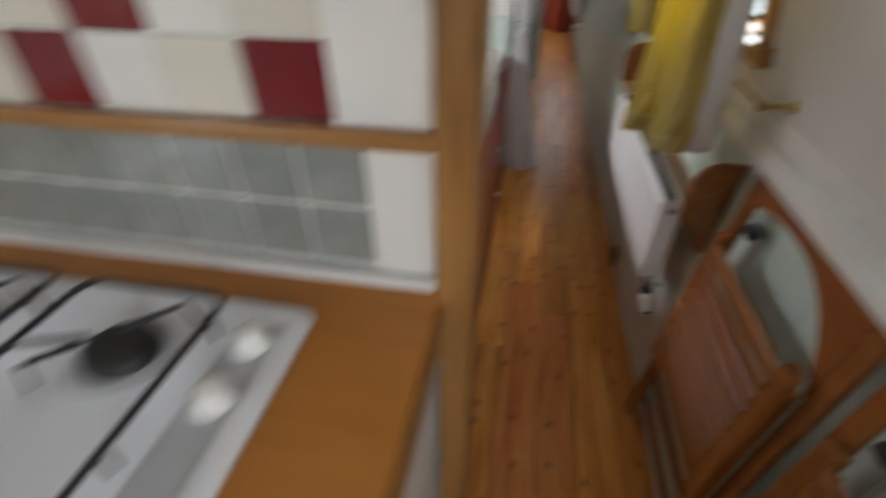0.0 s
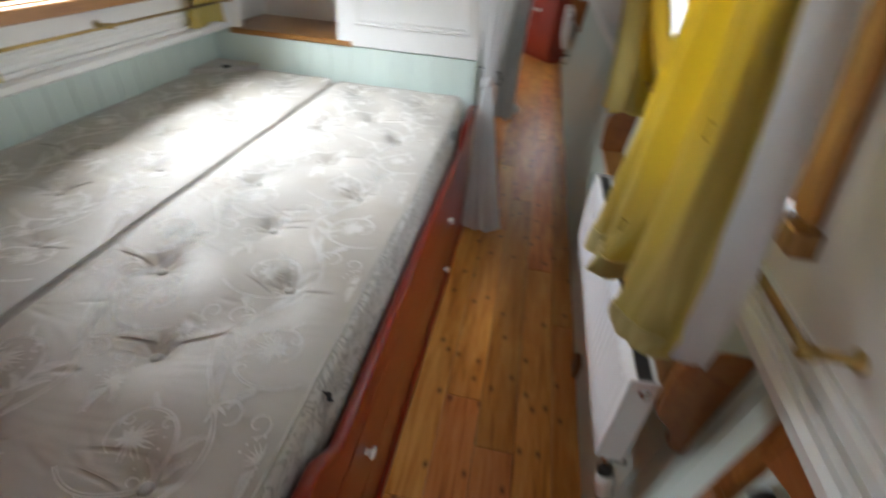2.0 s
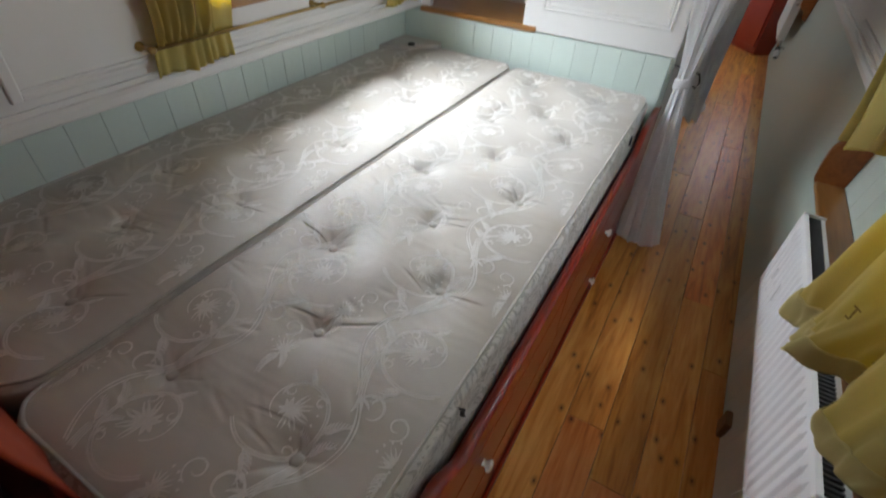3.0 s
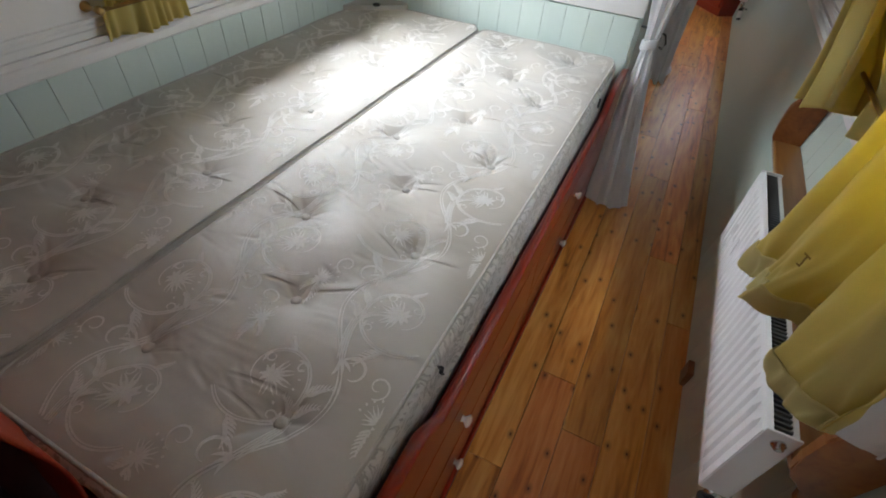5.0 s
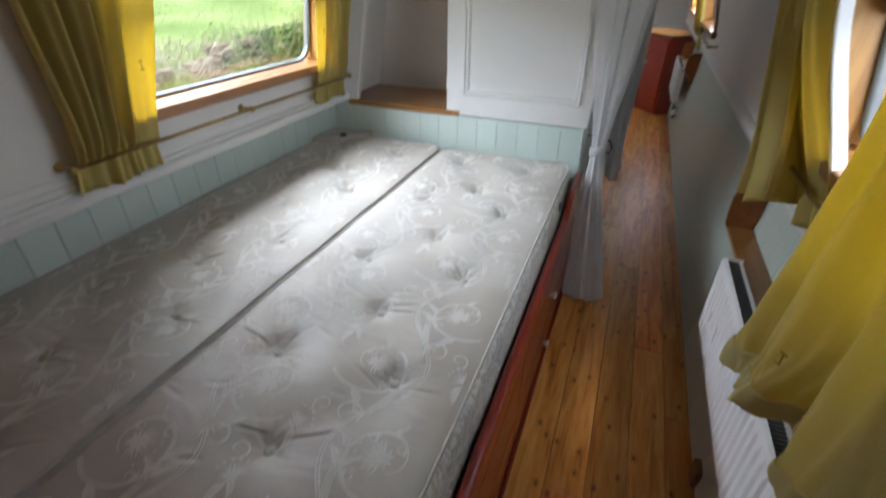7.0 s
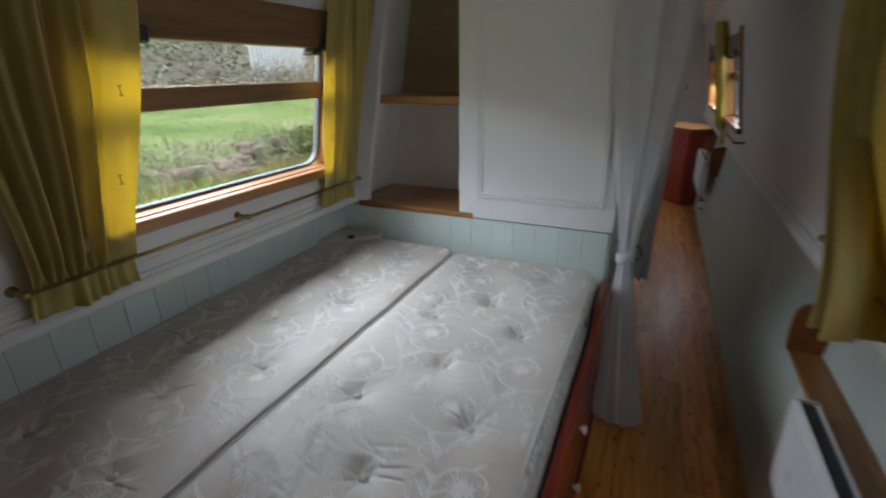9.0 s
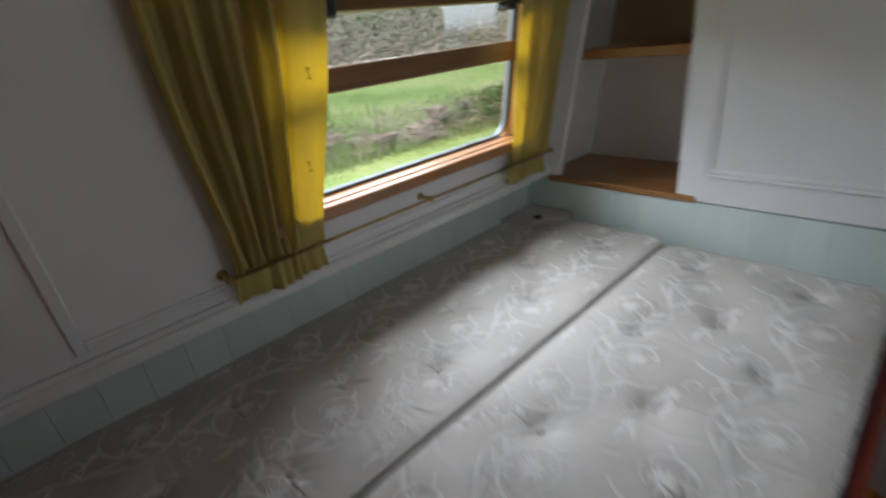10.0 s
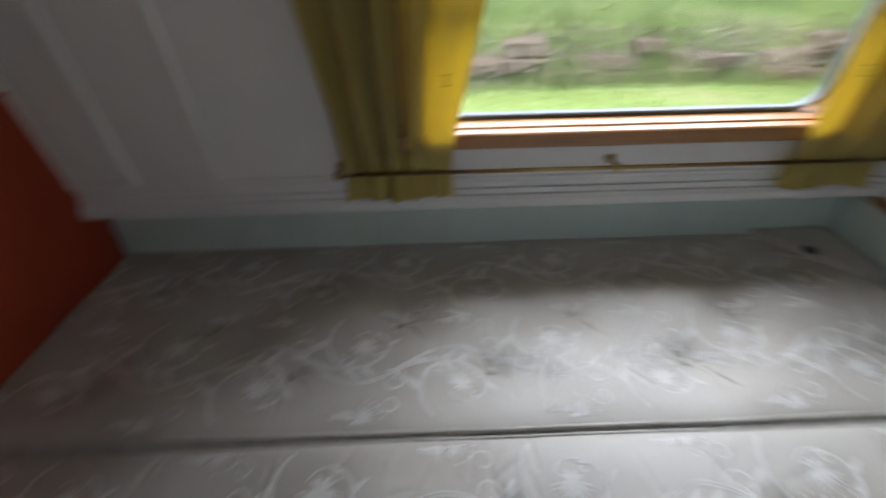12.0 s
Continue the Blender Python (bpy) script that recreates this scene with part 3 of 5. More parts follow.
def worn_post(x0, x1, y0, y1, z1, n=120):
    """A square post whose arrises are worn and chipped."""
    bm, rings = bmesh.new(), []
    for k in range(n + 1):
        z = z1 * k / n
        ring = []
        for cx, cy, sx, sy in ((x0, y0, 1, 1), (x1, y0, -1, 1), (x1, y1, -1, -1), (x0, y1, 1, -1)):
            chip = max(0.0, noise.noise((cx * 90, cy * 90, z * 21)) - 0.25) * 0.016
            c = 0.003 + 0.0014 * noise.noise((cx * 40, cy * 40, z * 60)) + chip
            a, b = (cx + sx * c, cy), (cx, cy + sy * c)
            ring += [b, a] if sx * sy > 0 else [a, b]
        rings.append([bm.verts.new((x, y, z)) for x, y in ring])
    for a, b in zip(rings, rings[1:]):
        for i in range(8):
            bm.faces.new((a[i], a[(i + 1) % 8], b[(i + 1) % 8], b[i]))
    bm.faces.new(rings[0][::-1]), bm.faces.new(rings[-1])
    return bm


post = tagged(link_mesh("wooden_post", worn_post(0.036, 0.081, PY - 0.036, PY + 0.028, CEIL), POSTWOOD), "varnished pine post at the end of the partition", "post", kind="structure")

# ---- galley counter and hob ----
cnt = thing("galley_counter", "white painted kitchen unit under a wooden worktop", "cabinet")
part("carcass", boxed(-1.235, 0.022, -2.20, PY - 0.015, 0.0, 0.844, bevel=0.002), WHITE, cnt)
part("plinth", boxed(-1.2, 0.0, -2.21, -2.2005, 0.0, 0.1), DARK, cnt)
for xa in (-1.22, -0.81, -0.40):
    d = part("door", boxed(xa, xa + 0.40, -2.221, -2.2015, 0.12, 0.83, bevel=0.004), WHITE, cnt)
    bm = bmesh.new()
    lathe(bm, [(0.008, 0), (0.006, 0.012), (0.015, 0.02), (0.013, 0.028), (0.004, 0.031)], pose(xa + 0.36, -2.221, 0.7, 90))
    part("knob", bm, CREAM, d, "white knob", True)
top = thing("worktop", "orange-brown wood worktop round the hob", "worktop")
part("slab", boxed(-1.24, 0.0405, -2.235, PY - 0.0048, 0.846, 0.885, bevel=0.003), WORKTOP, top)
part("edge_strip", boxed(0.041, 0.047, -2.235, PY - 0.0048, 0.8455, 0.8855, bevel=0.002), OAK_Y, top, "thin wooden edge strip")

HX0, HX1, HY0, HY1, HZ = -0.68, -0.098, -2.19, -1.684, 0.886
hob = thing("gas_hob", "white enamelled gas hob with black pan supports", "hob")
bm = bmesh.new()
rings = []
for inset, z, r in ((0.0, 0.0, 0.022), (0.0, 0.007, 0.022), (0.006, 0.012, 0.02), (0.022, 0.013, 0.018), (0.030, 0.006, 0.016)):
    rings.append([Vector((x, y, HZ + z)) for x, y in round_rect(HX0 + inset, HX1 - inset, HY0 + inset, HY1 - inset, r)])
vs = [[bm.verts.new(p) for p in r] for r in rings]
for a, b in zip(vs, vs[1:]):
    for i in range(len(a)):
        bm.faces.new((a[i], a[(i + 1) % len(a)], b[(i + 1) % len(a)], b[i]))
bm.faces.new(vs[0][::-1]), bm.faces.new(vs[-1])
plate = part("plate", bm, ENAMEL, hob, "", True)
# Grey strip paints the shade of the recessed channel that holds the knobs.
part("recess_shade_strip", boxed(HX1 - 0.076, HX1 - 0.026, HY0 + 0.04, HY1 - 0.035, HZ + 0.006, HZ + 0.0095, bevel=0.0015), SHADE_AND_RING_GREY, hob, "control strip, shade of its recess put into the grey")
for k in (0, 1, 4.6, 5.6):
    bm = bmesh.new()
    lathe(bm, [(0.021, 0), (0.021, 0.004), (0.017, 0.008), (0.016, 0.020), (0.013, 0.023), (0.004, 0.024)], pose(HX1 - 0.047, HY1 - 0.064 - 0.073 * k, HZ + 0.0095), 20)
    part("knob", bm, CREAM, hob, "white control knob", True)
for bx, by, br in ((-0.275, -1.785, 0.036), (-0.275, -2.06, 0.026), (-0.497, -1.785, 0.028), (-0.497, -2.06, 0.036)):
    bm = bmesh.new()
    lathe(bm, [(br * 1.12, 0), (br * 1.1, 0.006), (br, 0.008), (br, 0.016), (br * 0.9, 0.019), (br * 0.2, 0.020)], pose(bx, by, HZ + 0.006), 24)
    part("burner", bm, BLACK, hob, "black burner cap", True)
    bm = bmesh.new()
    lathe(bm, [(br * 1.5, 0), (br * 1.45, 0.004), (br * 1.2, 0.006)], pose(bx, by, HZ + 0.0055), 24)
    part("burner_ring", bm, SHADE_AND_RING_GREY, hob, "grey burner ring", True)
for gx0, gx1 in ((-0.364, -0.186), (-0.588, -0.406)):
    bm = bmesh.new()
    zz = HZ + 0.042
    loop = [Vector((x, y, zz)) for x, y in round_rect(gx0, gx1, -2.155, -1.715, 0.022, 4)]
    tube(bm, loop + loop[:1], 0.0042, 6, False)
    for by in (-1.787, -2.06):
        cx = (gx0 + gx1) / 2
        for ang in (45, 225):
            c, d = math.cos(radians(ang)), math.sin(radians(ang))
            tube(bm, [(cx + c * 0.016, by + d * 0.016, zz + 0.001), (cx + c * 0.072, by + d * 0.072, zz + 0.002), (cx + c * 0.078, by + d * 0.078, HZ + 0.010)], 0.0036, 6)
        tube(bm, [(gx0, by - 0.03, zz), (cx - 0.022, by - 0.010, zz + 0.001)], 0.0036, 6)
    for px, py in ((gx0, -1.9), (gx1, -1.9), (gx0, -2.1), (gx1, -1.75)):
        tube(bm, [(px, py, zz), (px, py, HZ + 0.012)], 0.0035, 6)
    part("pan_support", bm, BLACK, hob, "black wire pan support", True)

# ---- bed ----
BX = 0.004
bed = thing("bed_base", "red gloss painted bed base with drawers under the mattress", "bed")
n = 60
edge = []
for k in range(n + 1):
    y = -1.538 + k * (0.605 + 1.538) / n

    def bump_end(t):
        t = max(0.0, min(1.0, t))
        return t * t * (3 - 2 * t)
    h = 0.548 + 0.072 * max(bump_end((-1.10 - y) / 0.09), bump_end((y - 0.245) / 0.09))
    edge.append((y, h))
edge[-1] = (0.605, 0.615)
bm = bmesh.new()
prism(bm, [(-1.538, 0.0)] + [(0.605, 0.0)] + edge[::-1], lambda u, v, w: Vector((w, u, v)), BX - 0.020, BX)
part("side_board", bm, RED, bed, "red gloss side board with raised ends")
bm = bmesh.new()
tube(bm, [(BX - 0.0105, y, h - 0.004) for y, h in edge], 0.0135, 10)
part("rounded_edge", bm, RED, bed, "", True)
part("bed_box", boxed(-1.24, BX - 0.021, -1.538, 0.553, 0.0, 0.50), RED, bed)
for ya, yb in ((-1.44, -0.51), (-0.47, 0.46)):
    for za, zb, kz in ((0.055, 0.235, 0.111), (0.265, 0.45, 0.355)):
        d = part("drawer_front", boxed(BX + 0.0002, BX + 0.0014, ya, yb, za, zb, bevel=0.0006), RED, bed)
        ky = -0.99 if ya < -1 else 0.0
        bm = bmesh.new()
        lathe(bm, [(0.010, 0.0), (0.008, 0.002), (0.0065, 0.006), (0.011, 0.010), (0.0155, 0.014), (0.0155, 0.018), (0.011, 0.022), (0.003, 0.024)], pose(BX + 0.0012, ky, kz, 0, 90), 16)
        part("knob", bm, CREAM, d, "white china knob", True)
bm = bmesh.new()
box(bm, BX + 0.0005, BX + 0.012, -1.47, 0.60, 0.002, 0.04, bevel=0.004)
part("moulding", bm, RED, bed)

# mattresses: soft slabs with tufted buttons, creases and a woven scroll pattern
ZT = 0.692
ROWS_Y = (-1.285, -0.865, -0.46, -0.045, 0.372)
MID_Y = (-1.07, -0.665, -0.26, 0.12)


class Mattress:
    def __init__(self, x0, x1, y0, y1, seed, sag=0.0):
        self.sag = sag
        self.x0, self.x1, self.y0, self.y1 = x0, x1, y0, y1
        w = x1 - x0
        rnd = random.Random(seed)
        cols = (x0 + 0.26 * w, x0 + 0.75 * w)
        self.buttons = [(c + rnd.uniform(-0.006, 0.006), y + rnd.uniform(-0.01, 0.01)) for y in ROWS_Y for c in cols]
        self.buttons += [(x0 + 0.5 * w + rnd.uniform(-0.006, 0.006), y + rnd.uniform(-0.01, 0.01)) for y in MID_Y]
        self.creases, self.folds = [], []
        for bx, by in self.buttons:
            for _ in range(rnd.choice((2, 3))):
                a = rnd.choice((rnd.gauss(2.6, 0.3), rnd.gauss(-0.5, 0.3), rnd.uniform(0, 6.28)))
                self.creases.append((bx, by, a, rnd.uniform(0.05, 0.10), rnd.uniform(0.0006, 0.0018), rnd.uniform(-0.6, 0.6)))
        for bx, by in self.buttons:
            for _ in range(rnd.choice((1, 1, 2))):
                side = rnd.choice((-1, 1))
                a = rnd.gauss(0.05, 0.22)
                length = rnd.uniform(0.06, 0.12)
                self.folds.append((bx + (0.012 if side > 0 else -0.012 - length), by + rnd.uniform(-0.012, 0.03), a, length, rnd.uniform(0.0016, 0.0034), side))
        self.pleats = [(bx, by, rnd.choice((5, 6, 7)), rnd.uniform(0, 6.28), rnd.uniform(0.002, 0.004)) for bx, by in self.buttons]
        for _ in range(90):
            self.creases.append((rnd.uniform(x0 + 0.03, x1 - 0.03), rnd.uniform(y0 + 0.1, y1 - 0.1), rnd.gauss(2.8, 0.5), rnd.uniform(0.04, 0.12), rnd.uniform(0.0007, 0.0021), 0.0))
        self.wob = [(rnd.choice((-1, 1)) * rnd.uniform(3, 26), rnd.uniform(3, 26), rnd.uniform(0, 6.28), rnd.uniform(0.0003, 0.0016)) for _ in range(30)]

    def top(self, x, y):
        """The height of the upper face, for arrays of places."""
        z = np.full_like(x, ZT)
        for bx, by in self.buttons:
            r2 = (x - bx) ** 2 + (y - by) ** 2
            z -= 0.015 * np.exp(-r2 / (2 * 0.022 ** 2)) + 0.013 * np.exp(-r2 / (2 * 0.08 ** 2))
        for bx, by, lobes, turn, deep in self.pleats:
            r, th = np.hypot(x - bx, y - by), np.arctan2(y - by, x - bx)
            th = th + 0.5 * np.sin(th + turn)
            z -= deep * np.clip(r / 0.02, 0, 1) * np.exp(-(r / 0.05) ** 2) * (0.5 + 0.5 * np.cos(lobes * th + turn)) ** 3
        for cx, cy, a, length, depth, off in self.creases:
            u = (x - cx) * math.cos(a) + (y - cy) * math.sin(a)
            v = -(x - cx) * math.sin(a) + (y - cy) * math.cos(a)
            v = v - 0.9 * u * u * (1 if off > 0 else -1)
            along = np.clip(u / length, 0, 1)
            body = np.where((u > 0) & (u < length), np.sin(np.pi * np.clip(along * 0.86 + 0.14, 0, 1)), 0)
            z += body * (0.45 * depth * np.exp(-((v - 0.012) / 0.011) ** 2) - depth * np.exp(-(v / 0.0052) ** 2))
        for cx, cy, a, length, depth, side in self.folds:
            u = (x - cx) * math.cos(a) + (y - cy) * math.sin(a)
            v = -(x - cx) * math.sin(a) + (y - cy) * math.cos(a) - 1.2 * side * u * u
            body = np.where((u > 0) & (u < length), np.sin(np.pi * np.clip(u / length, 0, 1)) ** 0.6, 0)
            z += body * (0.5 * depth * np.exp(-((v - 0.008) / 0.009) ** 2) - depth * np.exp(-(v / 0.0027) ** 2))
        e = np.minimum(np.minimum(x - self.x0, self.x1 - x), np.minimum(y - self.y0, self.y1 - y))
        calm = np.clip(e / 0.12, 0, 1) ** 1.5
        for fx, fy, ph, amp in self.wob:
            z += calm * amp * np.sin(fx * x + fy * y + ph)
        z -= 0.011 * np.exp(-np.maximum(e, 0) / 0.028)
        if self.sag:
            z -= self.sag * np.exp(-np.maximum(x - self.x0, 0) / 0.022) * (0.75 + 0.25 * np.sin(5.0 * y + 1.0))
        return z

    def quick(self, x, y):
        """The height read back from the grid of heights."""
        fx = (x - self.x0) / (self.x1 - self.x0) * (self.nx - 1)
        fy = (y - self.y0) / (self.y1 - self.y0) * (self.ny - 1)
        i, j = np.clip(fx.astype(int), 0, self.nx - 2), np.clip(fy.astype(int), 0, self.ny - 2)
        a, b, g = fx - i, fy - j, self.grid
        return (g[i, j] * (1 - a) + g[i + 1, j] * a) * (1 - b) + (g[i, j + 1] * (1 - a) + g[i + 1, j + 1] * a) * b

    def corner(self, x, y, r=0.07):
        """Draws the four corners in to a rounded outline."""
        cx = np.clip(x, self.x0 + r, self.x1 - r)
        cy = np.clip(y, self.y0 + r, self.y1 - r)
        dx, dy = x - cx, y - cy
        big = np.maximum(np.abs(dx), np.abs(dy))
        d = np.sqrt(dx * dx + dy * dy)
        k = np.where(d > 1e-9, big / np.maximum(d, 1e-9), 1.0)
        return cx + dx * k, cy + dy * k


def build_mattress(name, x0, x1, y0, y1, seed, label, sag=0.0, side_cloth=None):
    m = Mattress(x0, x1, y0, y1, seed, sag)
    mat_ob = thing(name, label, "mattress", "mattresses on the bed base")
    nx, ny = 190, 740
    gx, gy = np.meshgrid(np.linspace(x0, x1, nx), np.linspace(y0, y1, ny), indexing='ij')
    qx, qy = m.corner(gx, gy)
    gz = m.top(qx, qy)
    m.grid, m.nx, m.ny = m.top(gx, gy), nx, ny
    verts = np.stack([qx, qy, gz], -1).reshape(-1, 3).tolist()
    faces = [(i * ny + j, (i + 1) * ny + j, (i + 1) * ny + j + 1, i * ny + j + 1) for i in range(nx - 1) for j in range(ny - 1)]
    rim = [(i, 0) for i in range(nx - 1)] + [(nx - 1, j) for j in range(ny - 1)] + [(i, ny - 1) for i in range(nx - 1, 0, -1)] + [(0, j) for j in range(ny - 1, 0, -1)]
    raw_mesh("ticking", verts, faces, TICKING, mat_ob, "cream damask cover with tufts")
    # the border: a wrinkled band down to the base
    rim_p = [Vector(verts[i * ny + j]) for i, j in rim]
    k = len(rim_p)
    bv, bf = [], []
    levels = 12
    for lv in range(levels + 1):
        t = (lv / levels) ** 2
        for i, p in enumerate(rim_p):
            nrm = (rim_p[(i + 1) % k] - rim_p[i - 1]).cross(Vector((0, 0, 1))).normalized()
            out = 0.0125 * min(1.0, 25.0 * t) ** 0.6 + 0.007 * noise.noise((p.x * 22, p.y * 22, t * 5 + seed)) * math.sin(math.pi * t)
            bv.append((p.x + nrm.x * out, p.y + nrm.y * out, p.z - 0.004 - t * (p.z - 0.504)))
    for lv in range(levels):
        for i in range(k):
            j = (i + 1) % k
            bf.append((lv * k + i, lv * k + j, (lv + 1) * k + j, (lv + 1) * k + i))
    raw_mesh("border", bv, bf, side_cloth or BORDER, mat_ob, "cream side border")
    bm = bmesh.new()
    pts = [p + Vector((0, 0, 0.001)) for p in rim_p[::2]]
    tube(bm, pts + pts[:1], 0.0036, 7, False)
    part("piping", bm, PIPING, mat_ob, "grey-cream piping along the edge", True)
    for bx, by in m.buttons:
        z = float(m.top(np.array([bx]), np.array([by]))[0])
        bm = bmesh.new()
        lathe(bm, [(0.004, 0.0), (0.0105, 0.002), (0.0115, 0.005), (0.008, 0.0085), (0.003, 0.009)], pose(bx, by, z - 0.004), 12)
        part("button", bm, PIPING, mat_ob, "covered tuft button", True)
    bm = bmesh.new()
    for cx, cy, a, length, depth, side in m.folds:
        us = np.linspace(0.0, length, 13)
        vs = 1.2 * side * us * us + 0.0045
        fx, fy = cx + us * math.cos(a) - vs * math.sin(a), cy + us * math.sin(a) + vs * math.cos(a)
        if fx.min() < x0 + 0.02 or fx.max() > x1 - 0.02 or fy.min() < y0 + 0.03 or fy.max() > y1 - 0.03:
            continue
        fz = m.top(fx, fy)
        ring = []
        for i in range(13):
            r = 0.0003 + 0.55 * depth * math.sin(math.pi * i / 12) ** 0.7
            nx_, ny_ = -math.sin(a), math.cos(a)
            ring.append([bm.verts.new((fx[i] + nx_ * r * c, fy[i] + ny_ * r * c, fz[i] - 0.001 + r * s)) for c, s in ((-1.1, -0.3), (-0.8, 0.75), (0.0, 1.1), (1.8, 0.5), (4.6, -0.3))])
        for ra, rb in zip(ring, ring[1:]):
            for k in range(4):
                bm.faces.new((ra[k], rb[k], rb[k + 1], ra[k + 1]))
    bmesh.ops.recalc_face_normals(bm, faces=bm.faces)
    tagged(part("creases", bm, TICKING, mat_ob, "small folds in the cover", True), kind="stuff")
    scrolls(m, mat_ob, seed)
    return mat_ob


def ribbon(path, widths, m, verts, faces, lift=0.0007):
    """A woven thread band that lies on the mattress."""
    base = len(verts)
    p = np.array(path)
    d = np.gradient(p, axis=0)
    nrm = np.stack([-d[:, 1], d[:, 0]], -1) / np.maximum(np.linalg.norm(d, axis=1, keepdims=True), 1e-9)
    w = np.array(widths)[:, None] / 2
    for q in (p + nrm * w, p - nrm * w):
        ok_x, ok_y = np.clip(q[:, 0], m.x0 + 0.012, m.x1 - 0.012), np.clip(q[:, 1], m.y0 + 0.012, m.y1 - 0.012)
        z = m.quick(ok_x, ok_y) + lift
        verts.extend(np.stack([ok_x, ok_y, z], -1).tolist())
    n = len(p)
    ok = (p[:, 0] > m.x0 + 0.016) & (p[:, 0] < m.x1 - 0.016) & (p[:, 1] > m.y0 + 0.016) & (p[:, 1] < m.y1 - 0.016)
    for i in range(n - 1):
        if ok[i] and ok[i + 1]:
            faces.append((base + i, base + i + 1, base + n + i + 1, base + n + i))


def scrolls(m, parent, seed):
    """A woven rinceau: waving stems whose branches coil round flower heads, with acanthus leaves."""
    rnd = random.Random(seed + 5)
    verts, faces = [], []

    def stroke(pts, w, lift=0.0007, tip=0.2):
        n = len(pts)
        ribbon([q[:2] for q in pts], [w * (tip + (1 - tip) * math.sin(math.pi * min(1, 0.15 + 0.83 * i / (n - 1)))) for i in range(n)], m, verts, faces, lift)

    def turtle(x, y, a, length, k0, k1, steps, power=1.5):
        """A curve whose bend grows along its length, with its headings."""
        pts, ds = [], length / steps
        for i in range(steps + 1):
            pts.append((x, y, a))
            a += ds * (k0 + (k1 - k0) * (i / steps) ** power)
            x, y = x + ds * math.cos(a), y + ds * math.sin(a)
        return pts

    def leaf(x, y, a, length, w, curl):
        stroke(turtle(x, y, a, length, curl * 8, curl * 44, 9), w, 0.0010, 0.08)

    def coil(cx, cy, r0, r1, a0, turns, steps):
        """A spiral about a centre, with its headings."""
        pts = []
        for i in range(steps + 1):
            u = i / steps
            a, r = a0 + turns * 2 * math.pi * u, r0 + (r1 - r0) * u ** 0.9
            pts.append((cx + r * math.cos(a), cy + r * math.sin(a), a + math.copysign(math.pi / 2, turns)))
        return pts

    def acanthus(x, y, a, size, turn):
        """Overlapping lobes along a curved spine."""
        spine = turtle(x, y, a, size, turn * 4, turn * 30, 16)
        stroke(spine, 0.0034, 0.0009)
        for i in range(2, 15, 2):
            px, py, pa = spine[i]
            big = size * (0.42 - 0.017 * i)
            leaf(px, py, pa - turn * 0.75, big, big * 0.22, turn)
            leaf(px, py, pa + turn * 0.55, big * 0.75, big * 0.19, -turn)

    def flower(x, y, r, a0, petals):
        for k in range(petals):
            f = (k - (petals - 1) / 2) / (petals - 1)
            a, length = a0 + 2.5 * f, r * (1.0 - 0.25 * abs(f))
            for side in (-1, 1):
                leaf(x, y, a + side * 0.26, length, r * 0.09, -side * 0.62)
                leaf(x, y, a + side * 0.10, length * 0.6, r * 0.055, -side * 0.3)
        for k in range(4):
            leaf(x, y, a0 + math.pi + (k - 1.5) * 0.6, r * 0.5, r * 0.2, 1 if k > 1 else -1)
        for k in range(5):
            a = a0 + (k - 2) * 0.36
            leaf(x + 1.12 * r * math.cos(a), y + 1.12 * r * math.sin(a), a, 0.0055, 0.0042, 0.1)

    wave, amp = 0.40, 0.050
    for col, xc in enumerate((m.x0 + 0.15, m.x0 + 0.44)):
        y0 = m.y0 - 0.10 + 0.13 * col + 0.05 * (seed % 3)
        flip = 1 if col == 0 else -1
        ys = np.arange(y0, m.y1 + 0.2, 0.006)
        ph = 2 * math.pi * (ys - y0) / wave
        stem = [(xc + flip * amp * math.cos(f), y) for y, f in zip(ys, ph)]
        for d in (-0.0032, 0.0032):
            ribbon([(x + d, y) for x, y in stem], [0.0026 + 0.0012 * math.sin(4 * f) for f in ph], m, verts, faces)
        for k in range(int((m.y1 - y0) / (wave / 2)) + 2):
            s = flip * (1 if k % 2 == 0 else -1)
            cy = y0 + k * wave / 2
            cx = xc - s * 0.060
            pts = coil(cx, cy, 0.092, 0.030, math.pi / 2 - s * 0.9 + math.pi, s * 1.05, 56)
            stroke(pts, 0.0038, 0.0008, 0.5)
            stroke([(x - 0.0042 * s * math.sin(a), y + 0.0042 * s * math.cos(a), a) for x, y, a in pts[:44]], 0.0030, 0.0008, 0.3)
            end = pts[-1]
            flower(cx + rnd.uniform(-0.004, 0.004), cy, rnd.choice((0.040, 0.044, 0.048)), end[2] + s * 0.5, 5 if k % 2 else 6)
            for i, size in ((6, 0.058), (20, 0.050), (33, 0.034)):
                px, py, pa = pts[i]
                acanthus(px, py, pa - s * 0.45, size, -s)
            for i in (13, 27, 40):
                px, py, pa = pts[i]
                leaf(px, py, pa + s * 0.6, 0.024, 0.0062, s)
                stroke(coil(px - s * 0.012 * math.sin(pa), py + s * 0.012 * math.cos(pa), 0.012, 0.004, pa - s * math.pi / 2, s * 0.9, 16), 0.0030, 0.0009)
            # the sheathed trunk between two coils, and its hooked curl
            bx, by = xc + s * 0.018, cy + wave * 0.19
            trunk = turtle(bx, by, math.pi / 2 + s * 0.45, 0.085, -s * 2, -s * 9, 18)
            for d in (-0.006, -0.002, 0.002, 0.006):
                stroke([(x - d * math.sin(a), y + d * math.cos(a), a) for x, y, a in trunk], 0.0034, 0.0010, 0.4)
            acanthus(trunk[-1][0], trunk[-1][1], trunk[-1][2] + s * 0.5, 0.050, s)
